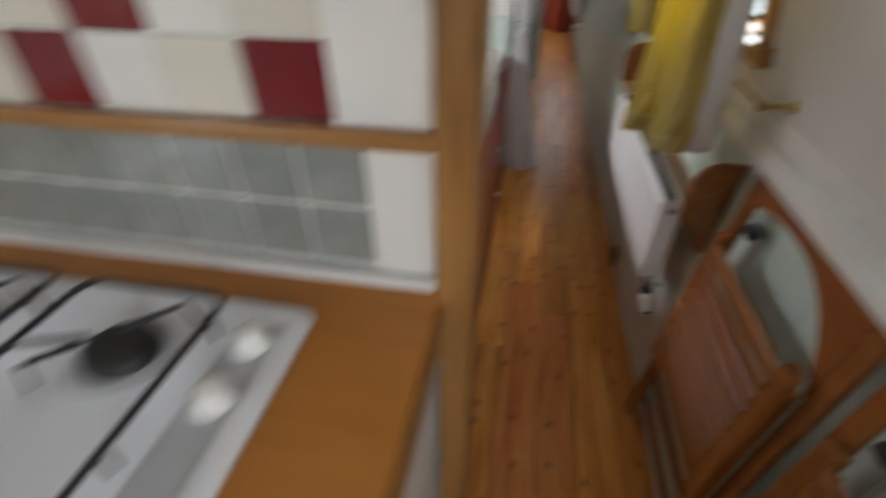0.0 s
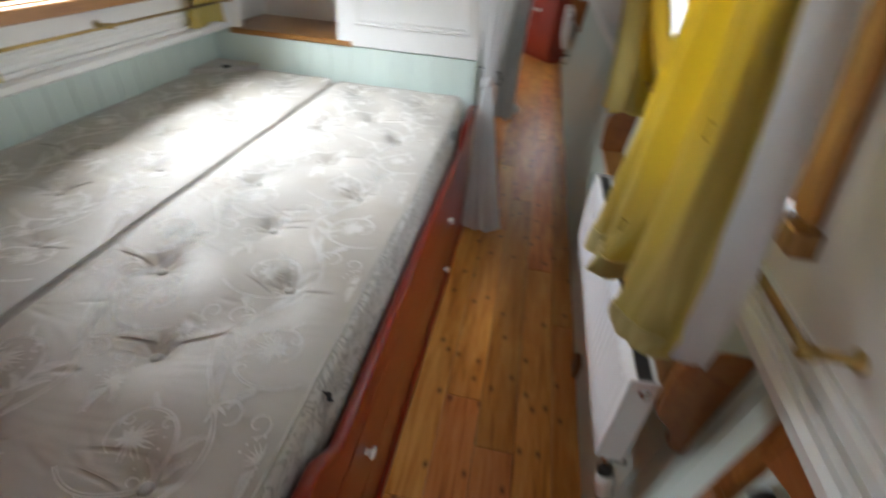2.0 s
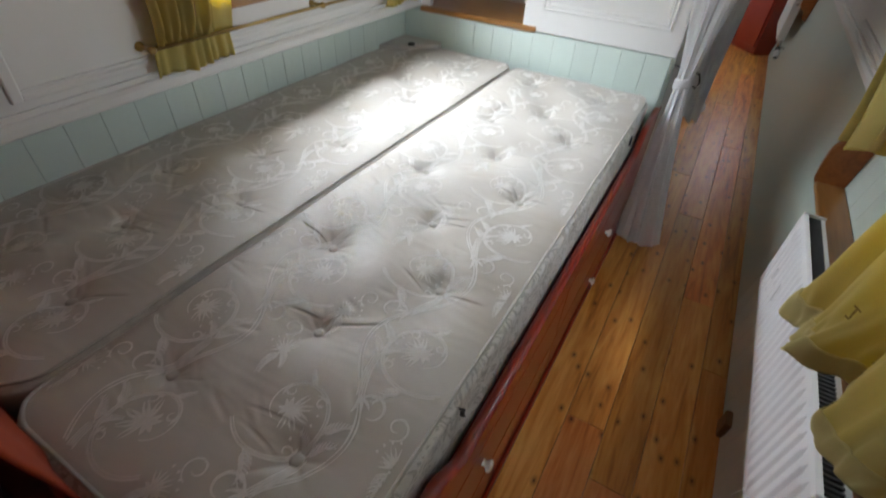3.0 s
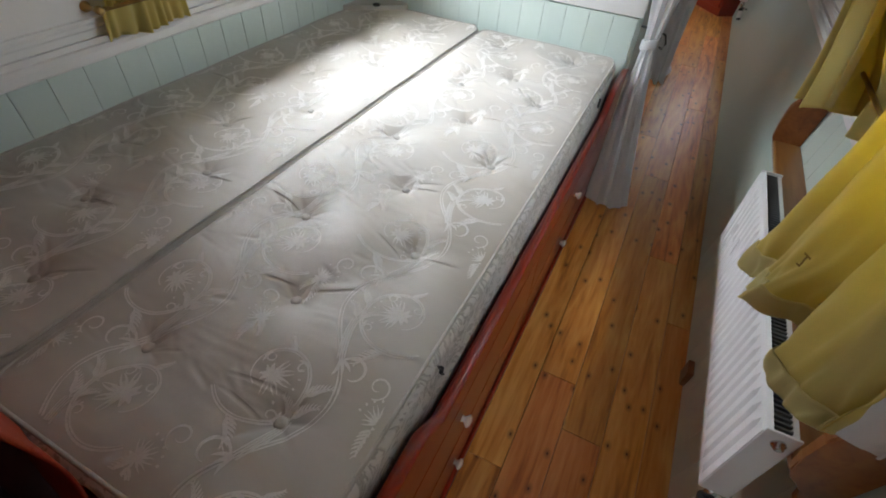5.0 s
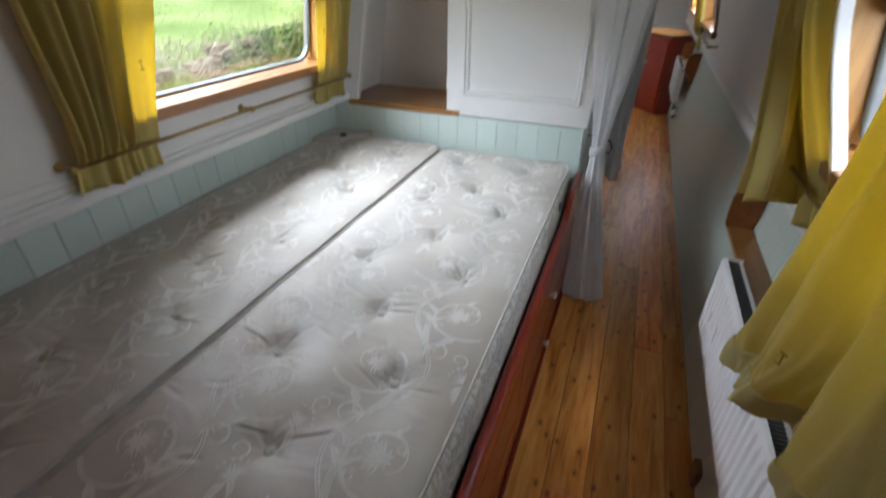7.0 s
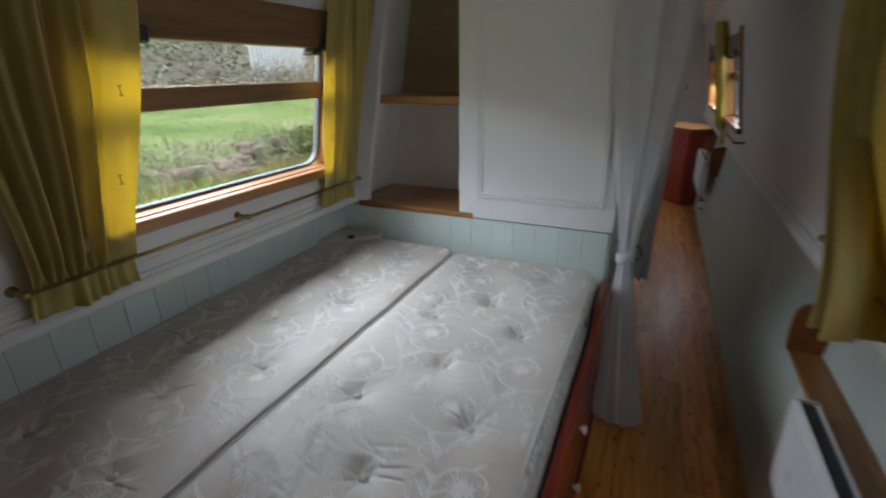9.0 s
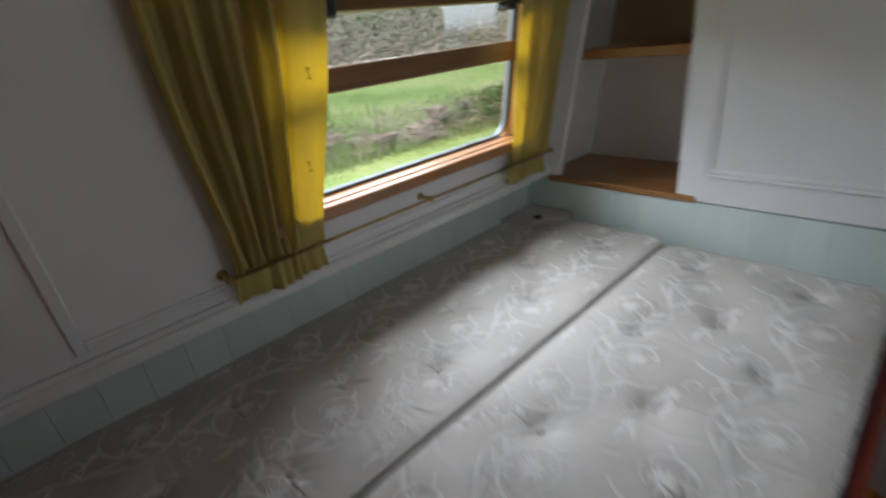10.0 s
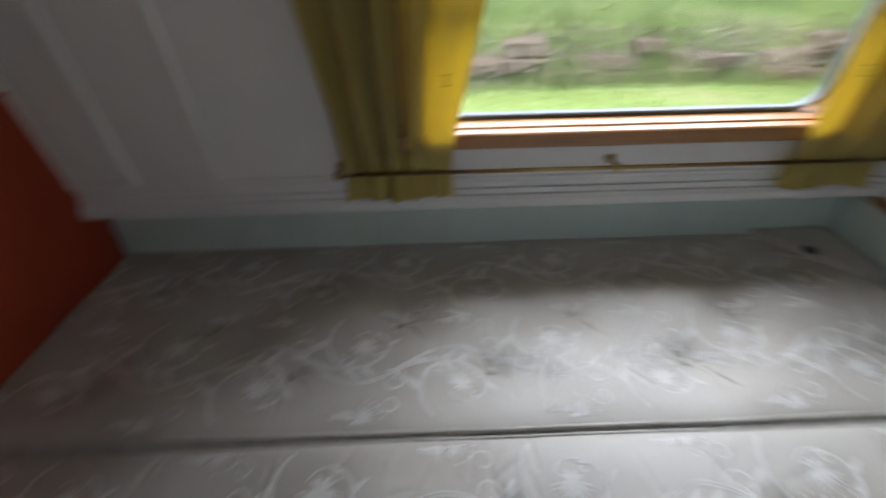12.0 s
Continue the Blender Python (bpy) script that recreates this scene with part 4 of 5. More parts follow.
            acanthus(trunk[-1][0], trunk[-1][1], trunk[-1][2] - s * 0.7, 0.042, -s)
            stroke(coil(bx + s * 0.032, by - 0.012, 0.030, 0.014, math.pi * (0.5 + 0.5 * s), -s * 0.75, 24), 0.0056, 0.0009)
            gx, gy = xc + s * 0.132, cy + wave * 0.03
            flower(gx, gy, 0.030, math.pi / 2 + s * 0.7, 5)
            acanthus(gx, gy - 0.006, -math.pi / 2 - s * 0.3, 0.055, s)
            acanthus(gx, gy - 0.004, -math.pi / 2 + s * 0.8, 0.040, -s)
            stroke(coil(gx - s * 0.030, gy + 0.050, 0.022, 0.007, -0.5 * math.pi, s * 1.1, 26), 0.0036, 0.0009)
            for q in range(3):
                leaf(bx, by, -math.pi / 2 + s * (0.4 + 0.5 * q), 0.032, 0.0062, -s)
    ob = raw_mesh("woven_pattern", verts, faces, SILVER, parent, "silvery woven scroll and flower pattern")
    return tagged(ob, kind="stuff")


def border_material():
    m, n, l, p = shader("mattress_border_cloth")
    co, v, nz = n.new("ShaderNodeTexCoord"), n.new("ShaderNodeTexNoise"), n.new("ShaderNodeTexNoise")
    v.inputs["Scale"].default_value, v.inputs["Detail"].default_value, v.inputs["Distortion"].default_value = 13, 3.5, 2.4
    nz.inputs["Scale"].default_value = 400
    l.new(co.outputs["Object"], v.inputs[0]), l.new(co.outputs["Object"], nz.inputs[0])
    r = ramp(n, [(0.36, (0.64, 0.62, 0.575)), (0.43, (0.36, 0.34, 0.30)), (0.47, (0.65, 0.63, 0.585)), (0.56, (0.68, 0.66, 0.615)), (0.60, (0.40, 0.375, 0.335)), (0.66, (0.62, 0.60, 0.55))])
    l.new(v.outputs[0], r.inputs[0]), l.new(r.outputs[0], p.inputs["Base Color"])
    bp = n.new("ShaderNodeBump")
    bp.inputs["Strength"].default_value, bp.inputs["Distance"].default_value = 0.35, 0.006
    l.new(v.outputs[0], bp.inputs["Height"]), l.new(bp.outputs[0], p.inputs["Normal"])
    p.inputs["Roughness"].default_value = 0.55
    return m


BORDER = border_material()
mat_a = build_mattress("mattress", -0.630, -0.044, -1.462, 0.50, 3, "cream damask tufted mattress half next to the passage", 0.008)
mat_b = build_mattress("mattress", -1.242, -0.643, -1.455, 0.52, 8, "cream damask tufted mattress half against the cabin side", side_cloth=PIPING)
# a tear in the border beside the passage
bm = bmesh.new()
prism(bm, [(-1.078, 0.668), (-1.066, 0.650), (-1.056, 0.636), (-1.058, 0.620), (-1.050, 0.606), (-1.0515, 0.604), (-1.062, 0.618), (-1.0635, 0.634), (-1.070, 0.648)], lambda u, v, w: Vector((w, u, v)), -0.036, -0.0255)
part("tear", bm, DARK, mat_a, "dark tear in the border")
bm = bmesh.new()
prism(bm, [(0.165, 0.655), (0.175, 0.650), (0.183, 0.635), (0.19, 0.612), (0.186, 0.610), (0.178, 0.632), (0.170, 0.643)], lambda u, v, w: Vector((w, u, v)), -0.036, -0.024)
part("tear", bm, DARK, mat_a, "dark tear in the border")

# ---- curtains, rods ----


def sheet(name, fn, material, parent, nu, nv, label="", thick=0.0022):
    """A cloth from fn(u, v), u across and v down, given a thickness."""
    vs = [fn(i / nu, j / nv) for i in range(nu + 1) for j in range(nv + 1)]
    fs = [(i * (nv + 1) + j, (i + 1) * (nv + 1) + j, (i + 1) * (nv + 1) + j + 1, i * (nv + 1) + j + 1) for i in range(nu) for j in range(nv)]
    ob = raw_mesh(name, vs, fs, material, parent, label)
    so = ob.modifiers.new("thickness", 'SOLIDIFY')
    so.thickness, so.offset = thick, 0
    return ob


def smooth(a, b, t):
    t = max(0.0, min(1.0, (t - a) / (b - a)))
    return t * t * (3 - 2 * t)


def stitch(name, parent, material, place, w=0.006, h=0.024):
    """A small woven figure on the cloth."""
    bm = bmesh.new()
    for u0, u1, v0, v1 in ((-w, w, -h / 2, -h / 2 + 0.003), (-w, w, h / 2 - 0.003, h / 2), (-0.0015, 0.0015, -h / 2, h / 2)):
        f = [bm.verts.new(place(u, v)) for u, v in ((u0, v0), (u1, v0), (u1, v1), (u0, v1))]
        bm.faces.new(f)
    part(name, bm, material, parent, "small woven figure")


STITCH = surface("ochre_thread", (0.26, 0.17, 0.03), (0.30, 0.20, 0.04), 0.8, 20, 300, 0.1)


def tied_curtain(side, top_y, rod_y, end_y, flat_end, seed, label, z_top=1.74, z_rod=0.965, z_end=0.885, n_fold=5, belly=0.0):
    """A curtain along the leaning cabin side, held by the low rod and gathered under it."""
    cur = thing("curtain", label, "curtain", "yellow curtains")

    def fn(u, v):
        z = z_top + (z_end - z_top) * v
        t = smooth(z_top, z_rod, z)
        if z >= z_rod:
            a, b = [top_y[k] + (rod_y[k] - top_y[k]) * t ** 2.2 for k in (0, 1)]
        else:
            s = (z_rod - z) / (z_rod - z_end)
            a, b = [rod_y[k] + (end_y[k] - rod_y[k]) * s for k in (0, 1)]
        flat = smooth(0.68, 0.76, u if flat_end else 1 - u)
        near_rod = math.exp(-((z - z_rod) / 0.035) ** 2)
        amp = (0.027 * (1 - 0.88 * flat)) * (1 - 0.75 * near_rod)
        ph = n_fold * 2 * math.pi * (u + 0.03 * math.sin(2.2 * v + seed)) + 0.5 * math.sin(5 * v + seed)
        d = 0.044 + amp * math.sin(ph) + 0.006 * math.sin(3.1 * ph + 2 * v) * (1 - flat) + 0.004 * math.sin(9 * v + 7 * u)
        if z >= z_rod:
            d += belly * smooth(z_rod, z_rod + 0.16, z) * (1 - smooth(1.1, z_top, z))
        if z < z_rod:
            s = (z_rod - z) / (z_rod - z_end)
            d = 0.028 + 0.010 * s + (0.004 + 0.008 * s) * (0.6 + noise.noise((5 * u, seed, 0.7))) * math.sin(8 * 2 * math.pi * (u + 0.05 * math.sin(9 * u + seed))) + 0.003 * math.sin(31 * u)
            z += 0.006 * math.sin(9 * u + seed)
        return (xs(side, z, d), a + (b - a) * u, z)

    sheet("cloth", fn, YELLOW, cur, 150, 90, "yellow-ochre cotton cloth")
    for v in (0.42, 0.66):
        u0 = 0.85 if flat_end else 0.15
        base = Vector(fn(u0, v))
        stitch("stitched_figure", cur, STITCH, lambda a, b, p=base: Vector((p.x + (0.005 if side < 0 else -0.005), p.y + a, p.z + b)))
    return cur


tied_curtain(-1, (-0.815, -0.440), (-0.765, -0.525), (-0.775, -0.520), True, 0.4, "yellow-ochre curtain drawn back beside the bed window")
tied_curtain(-1, (0.245, 0.52), (0.262, 0.495), (0.252, 0.50), False, 2.1, "narrow yellow-ochre curtain at the bed-head side of the window", n_fold=3)


def tucked_curtain():
    """Hangs plumb from the head of the window, then is drawn back behind the low rod."""
    cur = thing("curtain", "yellow curtain with white lining tucked behind the low rod", "curtain", "yellow curtains")

    def fn(u, v):
        loose = smooth(0.40, 0.56, u)
        z = 1.74 + (0.895 + 0.025 * loose - 1.74) * v
        far = 0.25 - 0.36 * smooth(1.6, 0.95, z) * loose - 0.03 * smooth(1.3, 0.98, z)
        near = -0.165 - 0.20 * smooth(1.62, 0.90, z) ** 1.8
        wall = xs(1, max(z, 0.9), 0.030)
        plumb = 0.462
        k = smooth(1.5, 0.99, z) * (1 - loose)
        x = plumb + (wall - plumb) * k
        gather = math.exp(-((z - 0.985) / 0.05) ** 2) * (1 - loose)
        ph = 4.2 * 2 * math.pi * (u + 0.03 * math.sin(4 * v))
        x += (0.020 - 0.012 * gather) * math.sin(ph) + 0.005 * math.sin(2.7 * ph + 5 * v)
        if z < 0.97:
            x += 0.006 * (1 - loose) * math.sin(13 * 2 * math.pi * u)
        return (x, near + (far - near) * u, z + (0.010 * math.sin(ph) if v > 0.99 else 0))
    sheet("cloth", fn, YELLOW, cur, 130, 90, "yellow-ochre cotton cloth")

    def lin(u, v):
        x, y, z = fn(0.0, 0.985 * v)
        return (x + 0.004 + 0.030 * u, y - 0.006 + 0.004 * math.sin(9 * v) + 0.016 * u, z)
    sheet("lining", lin, LINING, cur, 8, 80, "white lining edge")


tucked_curtain()
tied_curtain(1, (3.02, 3.34), (3.08, 3.30), (3.07, 3.32), False, 1.3, "yellow curtain beside the window far along the passage", z_rod=0.93, z_end=0.84, n_fold=4)


def hanging_curtain():
    """The loose curtain beside the passage: it hangs plumb from the head of the window."""
    cur = thing("curtain", "yellow curtain with a white lining hanging loose in the passage", "curtain", "yellow curtains")

    def fn(u, v):
        z = 1.74 + (0.775 - 1.74) * v
        y0, y1 = -0.97 - 0.075 * smooth(0.2, 0.95, v), -0.72 + 0.12 * v * v
        low = max(0.0, (v - 0.72) / 0.28) ** 1.4
        tip = max(0.0, (u - 0.80) / 0.20) ** 1.6 * low
        warp = u + 0.05 * math.sin(7 * u + 1.0) + 0.025 * math.sin(3 * v)
        ph = 2.6 * 2 * math.pi * warp + 0.6 * v + 1.6 * noise.noise((4 * u, 2 * v, 9.3))
        amp = (0.009 + 0.017 * v) * (0.65 + 0.7 * abs(noise.noise((3.3 * u, 0.4, 2.2))))
        x = 0.448 - 0.004 * v + amp * math.sin(ph) + 0.005 * math.sin(2.7 * ph + 3 * v) + 0.012 * v * noise.noise((7 * u, 3 * v, 1.5)) + 0.005 * v * noise.noise((23 * u, 9 * v, 4.5))
        x += low * (0.030 * noise.noise((11 * u, 5 * v, 2.5)) + 0.014 * noise.noise((37 * u, 13 * v, 6.5))) - 0.015 * tip
        z += low * 0.030 * noise.noise((9 * u, 1.3, 3.1)) - 0.045 * tip + 0.065 * (1 - u) ** 1.2 * low + 0.010 * math.sin(ph + 0.8) * v + 0.010 * v * noise.noise((27 * u, 0.3, 8))
        return (x, y0 + (y1 - y0) * u + 0.012 * math.cos(ph) * v, z)
    sheet("cloth", fn, YELLOW, cur, 150, 80, "yellow-ochre cotton cloth")

    def hem(u, v):
        x, y, z = fn(u, 0.945 + 0.056 * v)
        return (x - 0.0035, y, z)
    sheet("hem", hem, HEM_CLOTH, cur, 150, 8, "doubled hem", 0.0015)

    def lin(u, v):
        x, y, z = fn(0.01 + 0.16 * u, 0.985 * v)
        return (x + 0.010 + 0.035 * (1 - u), y - 0.016 + 0.016 * u, z)
    sheet("lining", lin, LINING, cur, 60, 40, "white lining cloth")
    for u, v in ((0.2, 0.62), (0.45, 0.72), (0.72, 0.55), (0.62, 0.86), (0.3, 0.88), (0.8, 0.76)):
        p = Vector(fn(u, v))
        q = Vector(fn(u + 0.02, v)) - p
        q = q.normalized()
        nrm = Vector((-abs(q.y), q.x, 0)).normalized() * 0.004 if abs(q.y) > 1e-4 else Vector((-0.004, 0, 0))
        stitch("stitched_figure", cur, STITCH, lambda a, b, p=p, q=q, nrm=nrm: p + q * a + nrm + Vector((0, 0, b)))


hanging_curtain()


def rod(side, y0, y1, z, pegs, label):
    r = thing("curtain_rod", label, "curtain rod", "low curtain rods")
    bm = bmesh.new()
    tube(bm, [(xs(side, z, 0.052), y0, z), (xs(side, z, 0.052), y1, z)], 0.0048, 10)
    part("bar", bm, BRASS, r, "", True)
    for y in pegs:
        bm = bmesh.new()
        tilt = 90 if side < 0 else -90
        lathe(bm, [(0.013, 0), (0.013, 0.003), (0.006, 0.006), (0.006, 0.042), (0.010, 0.046), (0.010, 0.058), (0.005, 0.062)], pose(xs(side, z, 0.0), y, z, 0, tilt), 14)
        part("peg", bm, BRASS, r, "small turned brass bracket", True)


rod(1, -1.128, 0.26, 0.982, (-1.13, 0.25), "brass curtain rod under the shelf window")
rod(-1, -0.79, 0.515, 0.966, (-0.148, -0.782, 0.505), "brass curtain rod under the bed window")
rod(1, 2.16, 3.36, 0.975, (2.18, 3.34), "brass curtain rod far along the passage")

# white curtain tied back at the bulkhead


def tied_drape(name, cx, cy, prof, n_fold, seed, label, material, tie=None):
    """Gathered cloth: rows of height, half-width across, half-depth, and sideways shift."""
    cur = thing(name, label, "curtain")
    zs = [p[0] for p in prof]
    nv, nu = 90, 120

    def pick(z, k):
        return float(np.interp(z, zs, [p[k] for p in prof]))
    vs, fs = [], []
    for j in range(nv + 1):
        z = zs[0] + (zs[-1] - zs[0]) * j / nv
        rx, ry, sx = pick(z, 1), pick(z, 2), pick(z, 3)
        for i in range(nu):
            a = 2 * math.pi * i / nu
            f = 1 + 0.20 * math.sin(n_fold * a + seed + 0.8 * math.sin(3 * z)) + 0.08 * math.sin(2.3 * n_fold * a + 4 * z)
            vs.append((cx + sx + rx * f * math.cos(a), cy + ry * f * math.sin(a), z + (0.012 * math.sin(n_fold * a) if j == 0 else 0)))
    for j in range(nv):
        for i in range(nu):
            k = (i + 1) % nu
            fs.append((j * nu + i, j * nu + k, (j + 1) * nu + k, (j + 1) * nu + i))
    raw_mesh("cloth", vs, fs, material, cur)
    if tie:
        bm = bmesh.new()
        rx, ry, sx = pick(tie, 1), pick(tie, 2), pick(tie, 3)
        rings = []
        for dz, k in ((-0.022, 1.10), (-0.018, 1.22), (0.012, 1.24), (0.018, 1.12)):
            rings.append([Vector((cx + sx + rx * k * 1.12 * math.cos(a * math.pi / 12), cy + ry * k * 1.12 * math.sin(a * math.pi / 12), tie + dz + 0.010 * math.cos(a * math.pi / 12))) for a in range(24)])
        loop_strip(bm, rings)
        part("tie_back", bm, material, cur, "white cloth tie-back", True)


tied_drape("white_curtain", 0.055, 0.505, [(0.03, 0.085, 0.045, 0.045), (0.25, 0.062, 0.04, 0.03), (0.55, 0.038, 0.03, 0.008), (0.74, 0.022, 0.020, 0.0), (0.80, 0.026, 0.024, 0.0), (1.05, 0.055, 0.028, 0.0), (1.45, 0.098, 0.032, 0.0), (1.88, 0.12, 0.035, 0.0)], 7, 0.5,
           "white cotton curtain tied back at the end of the bed", LINING, 0.765)
tied_drape("grey_curtain", 0.07, 1.42, [(0.30, 0.05, 0.03, 0.03), (0.62, 0.06, 0.03, 0.02), (1.0, 0.07, 0.03, 0.015), (1.88, 0.085, 0.035, 0.0)], 6, 2.0,
           "pale grey curtain hanging at the far doorway", LINING)

# ---- along the passage: radiators, shelves, chairs ----


def radiator(at_y, length, x_front, z0, z1, label):
    r = thing("radiator", label, "radiator", "panel radiators")
    pitch = 0.0333
    y, y_end = at_y + 0.02, at_y + length - 0.02
    pts = [(at_y, 0.0), (at_y + 0.012, 0.0)]
    while y + pitch < y_end:
        pts += [(y, 0.0), (y + 0.007, 0.0055), (y + 0.018, 0.0055), (y + 0.025, 0.0)]
        y += pitch
    pts += [(y_end, 0.0), (at_y + length, 0.0)]
    zrows = [(z0, 0.0, 0.2), (z0 + 0.012, 0.0, 0.0), (z0 + 0.03, 0.0, 1.0), (z1 - 0.03, 0.0, 1.0), (z1 - 0.012, 0.0, 0.0), (z1 - 0.004, 0.004, 0.0), (z1, 0.012, 0.0)]
    vs, fs = [], []
    for z, back, k in zrows:
        vs += [(x_front + 0.010 + back - o * min(k, 1.0), yy, z) for yy, o in pts]
    m = len(pts)
    for a in range(len(zrows) - 1):
        for i in range(m - 1):
            fs.append((a * m + i, a * m + i + 1, (a + 1) * m + i + 1, (a + 1) * m + i))
    front = raw_mesh("front_panel", vs, fs, RADIATOR, r, "white ribbed steel panel", smooth=False)
    so = front.modifiers.new("thickness", 'SOLIDIFY')
    so.thickness, so.offset = 0.0015, 0
    xb = x_front + 0.066
    for ya, yb in ((at_y - 0.002, at_y + 0.003), (at_y + length - 0.003, at_y + length + 0.002)):
        part("end_panel", boxed(x_front + 0.011, xb, ya, yb, z0, z1 + 0.001, bevel=0.001), RADIATOR, r)
    part("back_panel", boxed(xb - 0.012, xb - 0.002, at_y + 0.003, at_y + length - 0.003, z0, z1 - 0.006), RADIATOR, r)
    # Near-black sheet stands in for the shade inside the grille.
    part("grille_shade_sheet", boxed(x_front + 0.022, xb - 0.013, at_y + 0.004, at_y + length - 0.004, z1 - 0.03, z1 - 0.016), DARK, r)
    bm = bmesh.new()
    y = at_y + 0.012
    while y < at_y + length - 0.012:
        box(bm, x_front + 0.0235, xb - 0.0125, y, y + 0.0042, z1 - 0.012, z1 - 0.004)
        y += 0.011
    tagged(part("grille_slats", bm, ALU, r, "grey grille slats"), kind="stuff")
    bm = bmesh.new()
    lathe(bm, [(0.012, 0), (0.012, 0.003), (0.009, 0.004), (0.008, 0.010), (0.003, 0.011)], pose(x_front + 0.042, at_y - 0.002, z1 - 0.028, 90), 12)
    part("vent_plug", bm, CHROME, r, "chrome vent plug", True)
    bm = bmesh.new()
    vx, vy = x_front + 0.046, at_y + 0.02
    tube(bm, [(vx, vy, z0 + 0.004), (vx, vy, z0 - 0.035), (vx + 0.002, vy - 0.004, z0 - 0.060)], 0.010, 10)
    lathe(bm, [(0.015, 0), (0.016, 0.006), (0.016, 0.012), (0.011, 0.016)], pose(vx, vy, z0 - 0.032), 6)
    tail = part("valve", bm, CHROME, r, "chrome valve body", True)
    bm = bmesh.new()
    turn = Matrix.Translation((vx + 0.004, vy - 0.008, z0 - 0.075)) @ pose(0, 0, 0, 152, -10)
    lathe(bm, [(0.016, 0.0), (0.0225, 0.008), (0.0235, 0.022), (0.0215, 0.026), (0.0205, 0.052), (0.018, 0.056)], turn, 20)
    part("valve_head", bm, CREAM, tail, "white thermostatic valve head", True)
    bm = bmesh.new()
    lathe(bm, [(0.0165, 0.0562), (0.0165, 0.064), (0.011, 0.068)], turn, 20)
    part("valve_cap", bm, BLACK, tail, "black end cap", True)
    bm = bmesh.new()
    lathe(bm, [(0.0150, 0.0), (0.018, 0.003), (0.018, 0.018), (0.0160, 0.020)], Matrix.Translation((vx + 0.002, vy - 0.002, z0 - 0.056)) @ pose(0, 0, 0, 152, -10), 20)
    part("valve_collar", bm, BLACK, tail, "black collar", True)
    bm = bmesh.new()
    tube(bm, [(vx, vy + 0.02, z0 - 0.05), (vx + 0.03, vy + 0.02, z0 - 0.06), (vx + 0.05, vy + 0.02, z0 - 0.062)], 0.0075, 8)
    part("pipe", bm, CHROME, r, "short pipe", True)
    return r


radiator(-0.905, 0.885, 0.487, 0.392, 0.648, "white ribbed panel radiator hung low under the shelf")
radiator(3.45, 0.7, 0.487, 0.345, 0.648, "white ribbed panel radiator far along the passage")


def wall_shelf(y0, y1, label):
    s = thing("wall_shelf", label, "shelf", "shelves on brackets along the passage")
    zt = 0.612
    bm = bmesh.new()
    hexa(bm, [(0.554, y0 + 0.018, zt - 0.018), (xlow(1, zt, 0.001), y0 + 0.018, zt - 0.018), (xlow(1, zt, 0.001), y1 - 0.018, zt - 0.018), (0.554, y1 - 0.018, zt - 0.018),
              (0.554, y0 + 0.018, zt), (xlow(1, zt, 0.001), y0 + 0.018, zt), (xlow(1, zt, 0.001), y1 - 0.018, zt), (0.554, y1 - 0.018, zt)], 0.003)
    part("board", bm, OAK_Y, s)
    outl = []
    xb = 0.631
    for k in range(9):
        a = radians(90 + 90 * k / 8)
        outl.append((0.605 + 0.062 * math.cos(a), 0.715 + 0.062 * math.sin(a)))
    outl += [(0.542, 0.66), (0.545, 0.62), (0.556, 0.598), (0.574, 0.585), (0.586, 0.575), (0.590, 0.560), (0.590, 0.54), (0.598, 0.522), (0.614, 0.515), (xb - 0.005, 0.516), (xb + 0.02, 0.777)]
    for y in (y0, y1 - 0.018):
        bm = bmesh.new()
        prism(bm, outl, lambda u, v, w: Vector((u, w, v)), y, y + 0.018, bevel=0.003)
        # The darker chair wood puts the brackets' shade into their colour.
        part("end_bracket", bm, CHAIRWOOD, s, "shaped wooden end bracket, its shade put into a darker wood")


wall_shelf(-0.945, 0.31, "varnished wooden shelf with shaped ends above the radiator")
wall_shelf(3.40, 4.25, "varnished wooden shelf with shaped ends far along the passage")


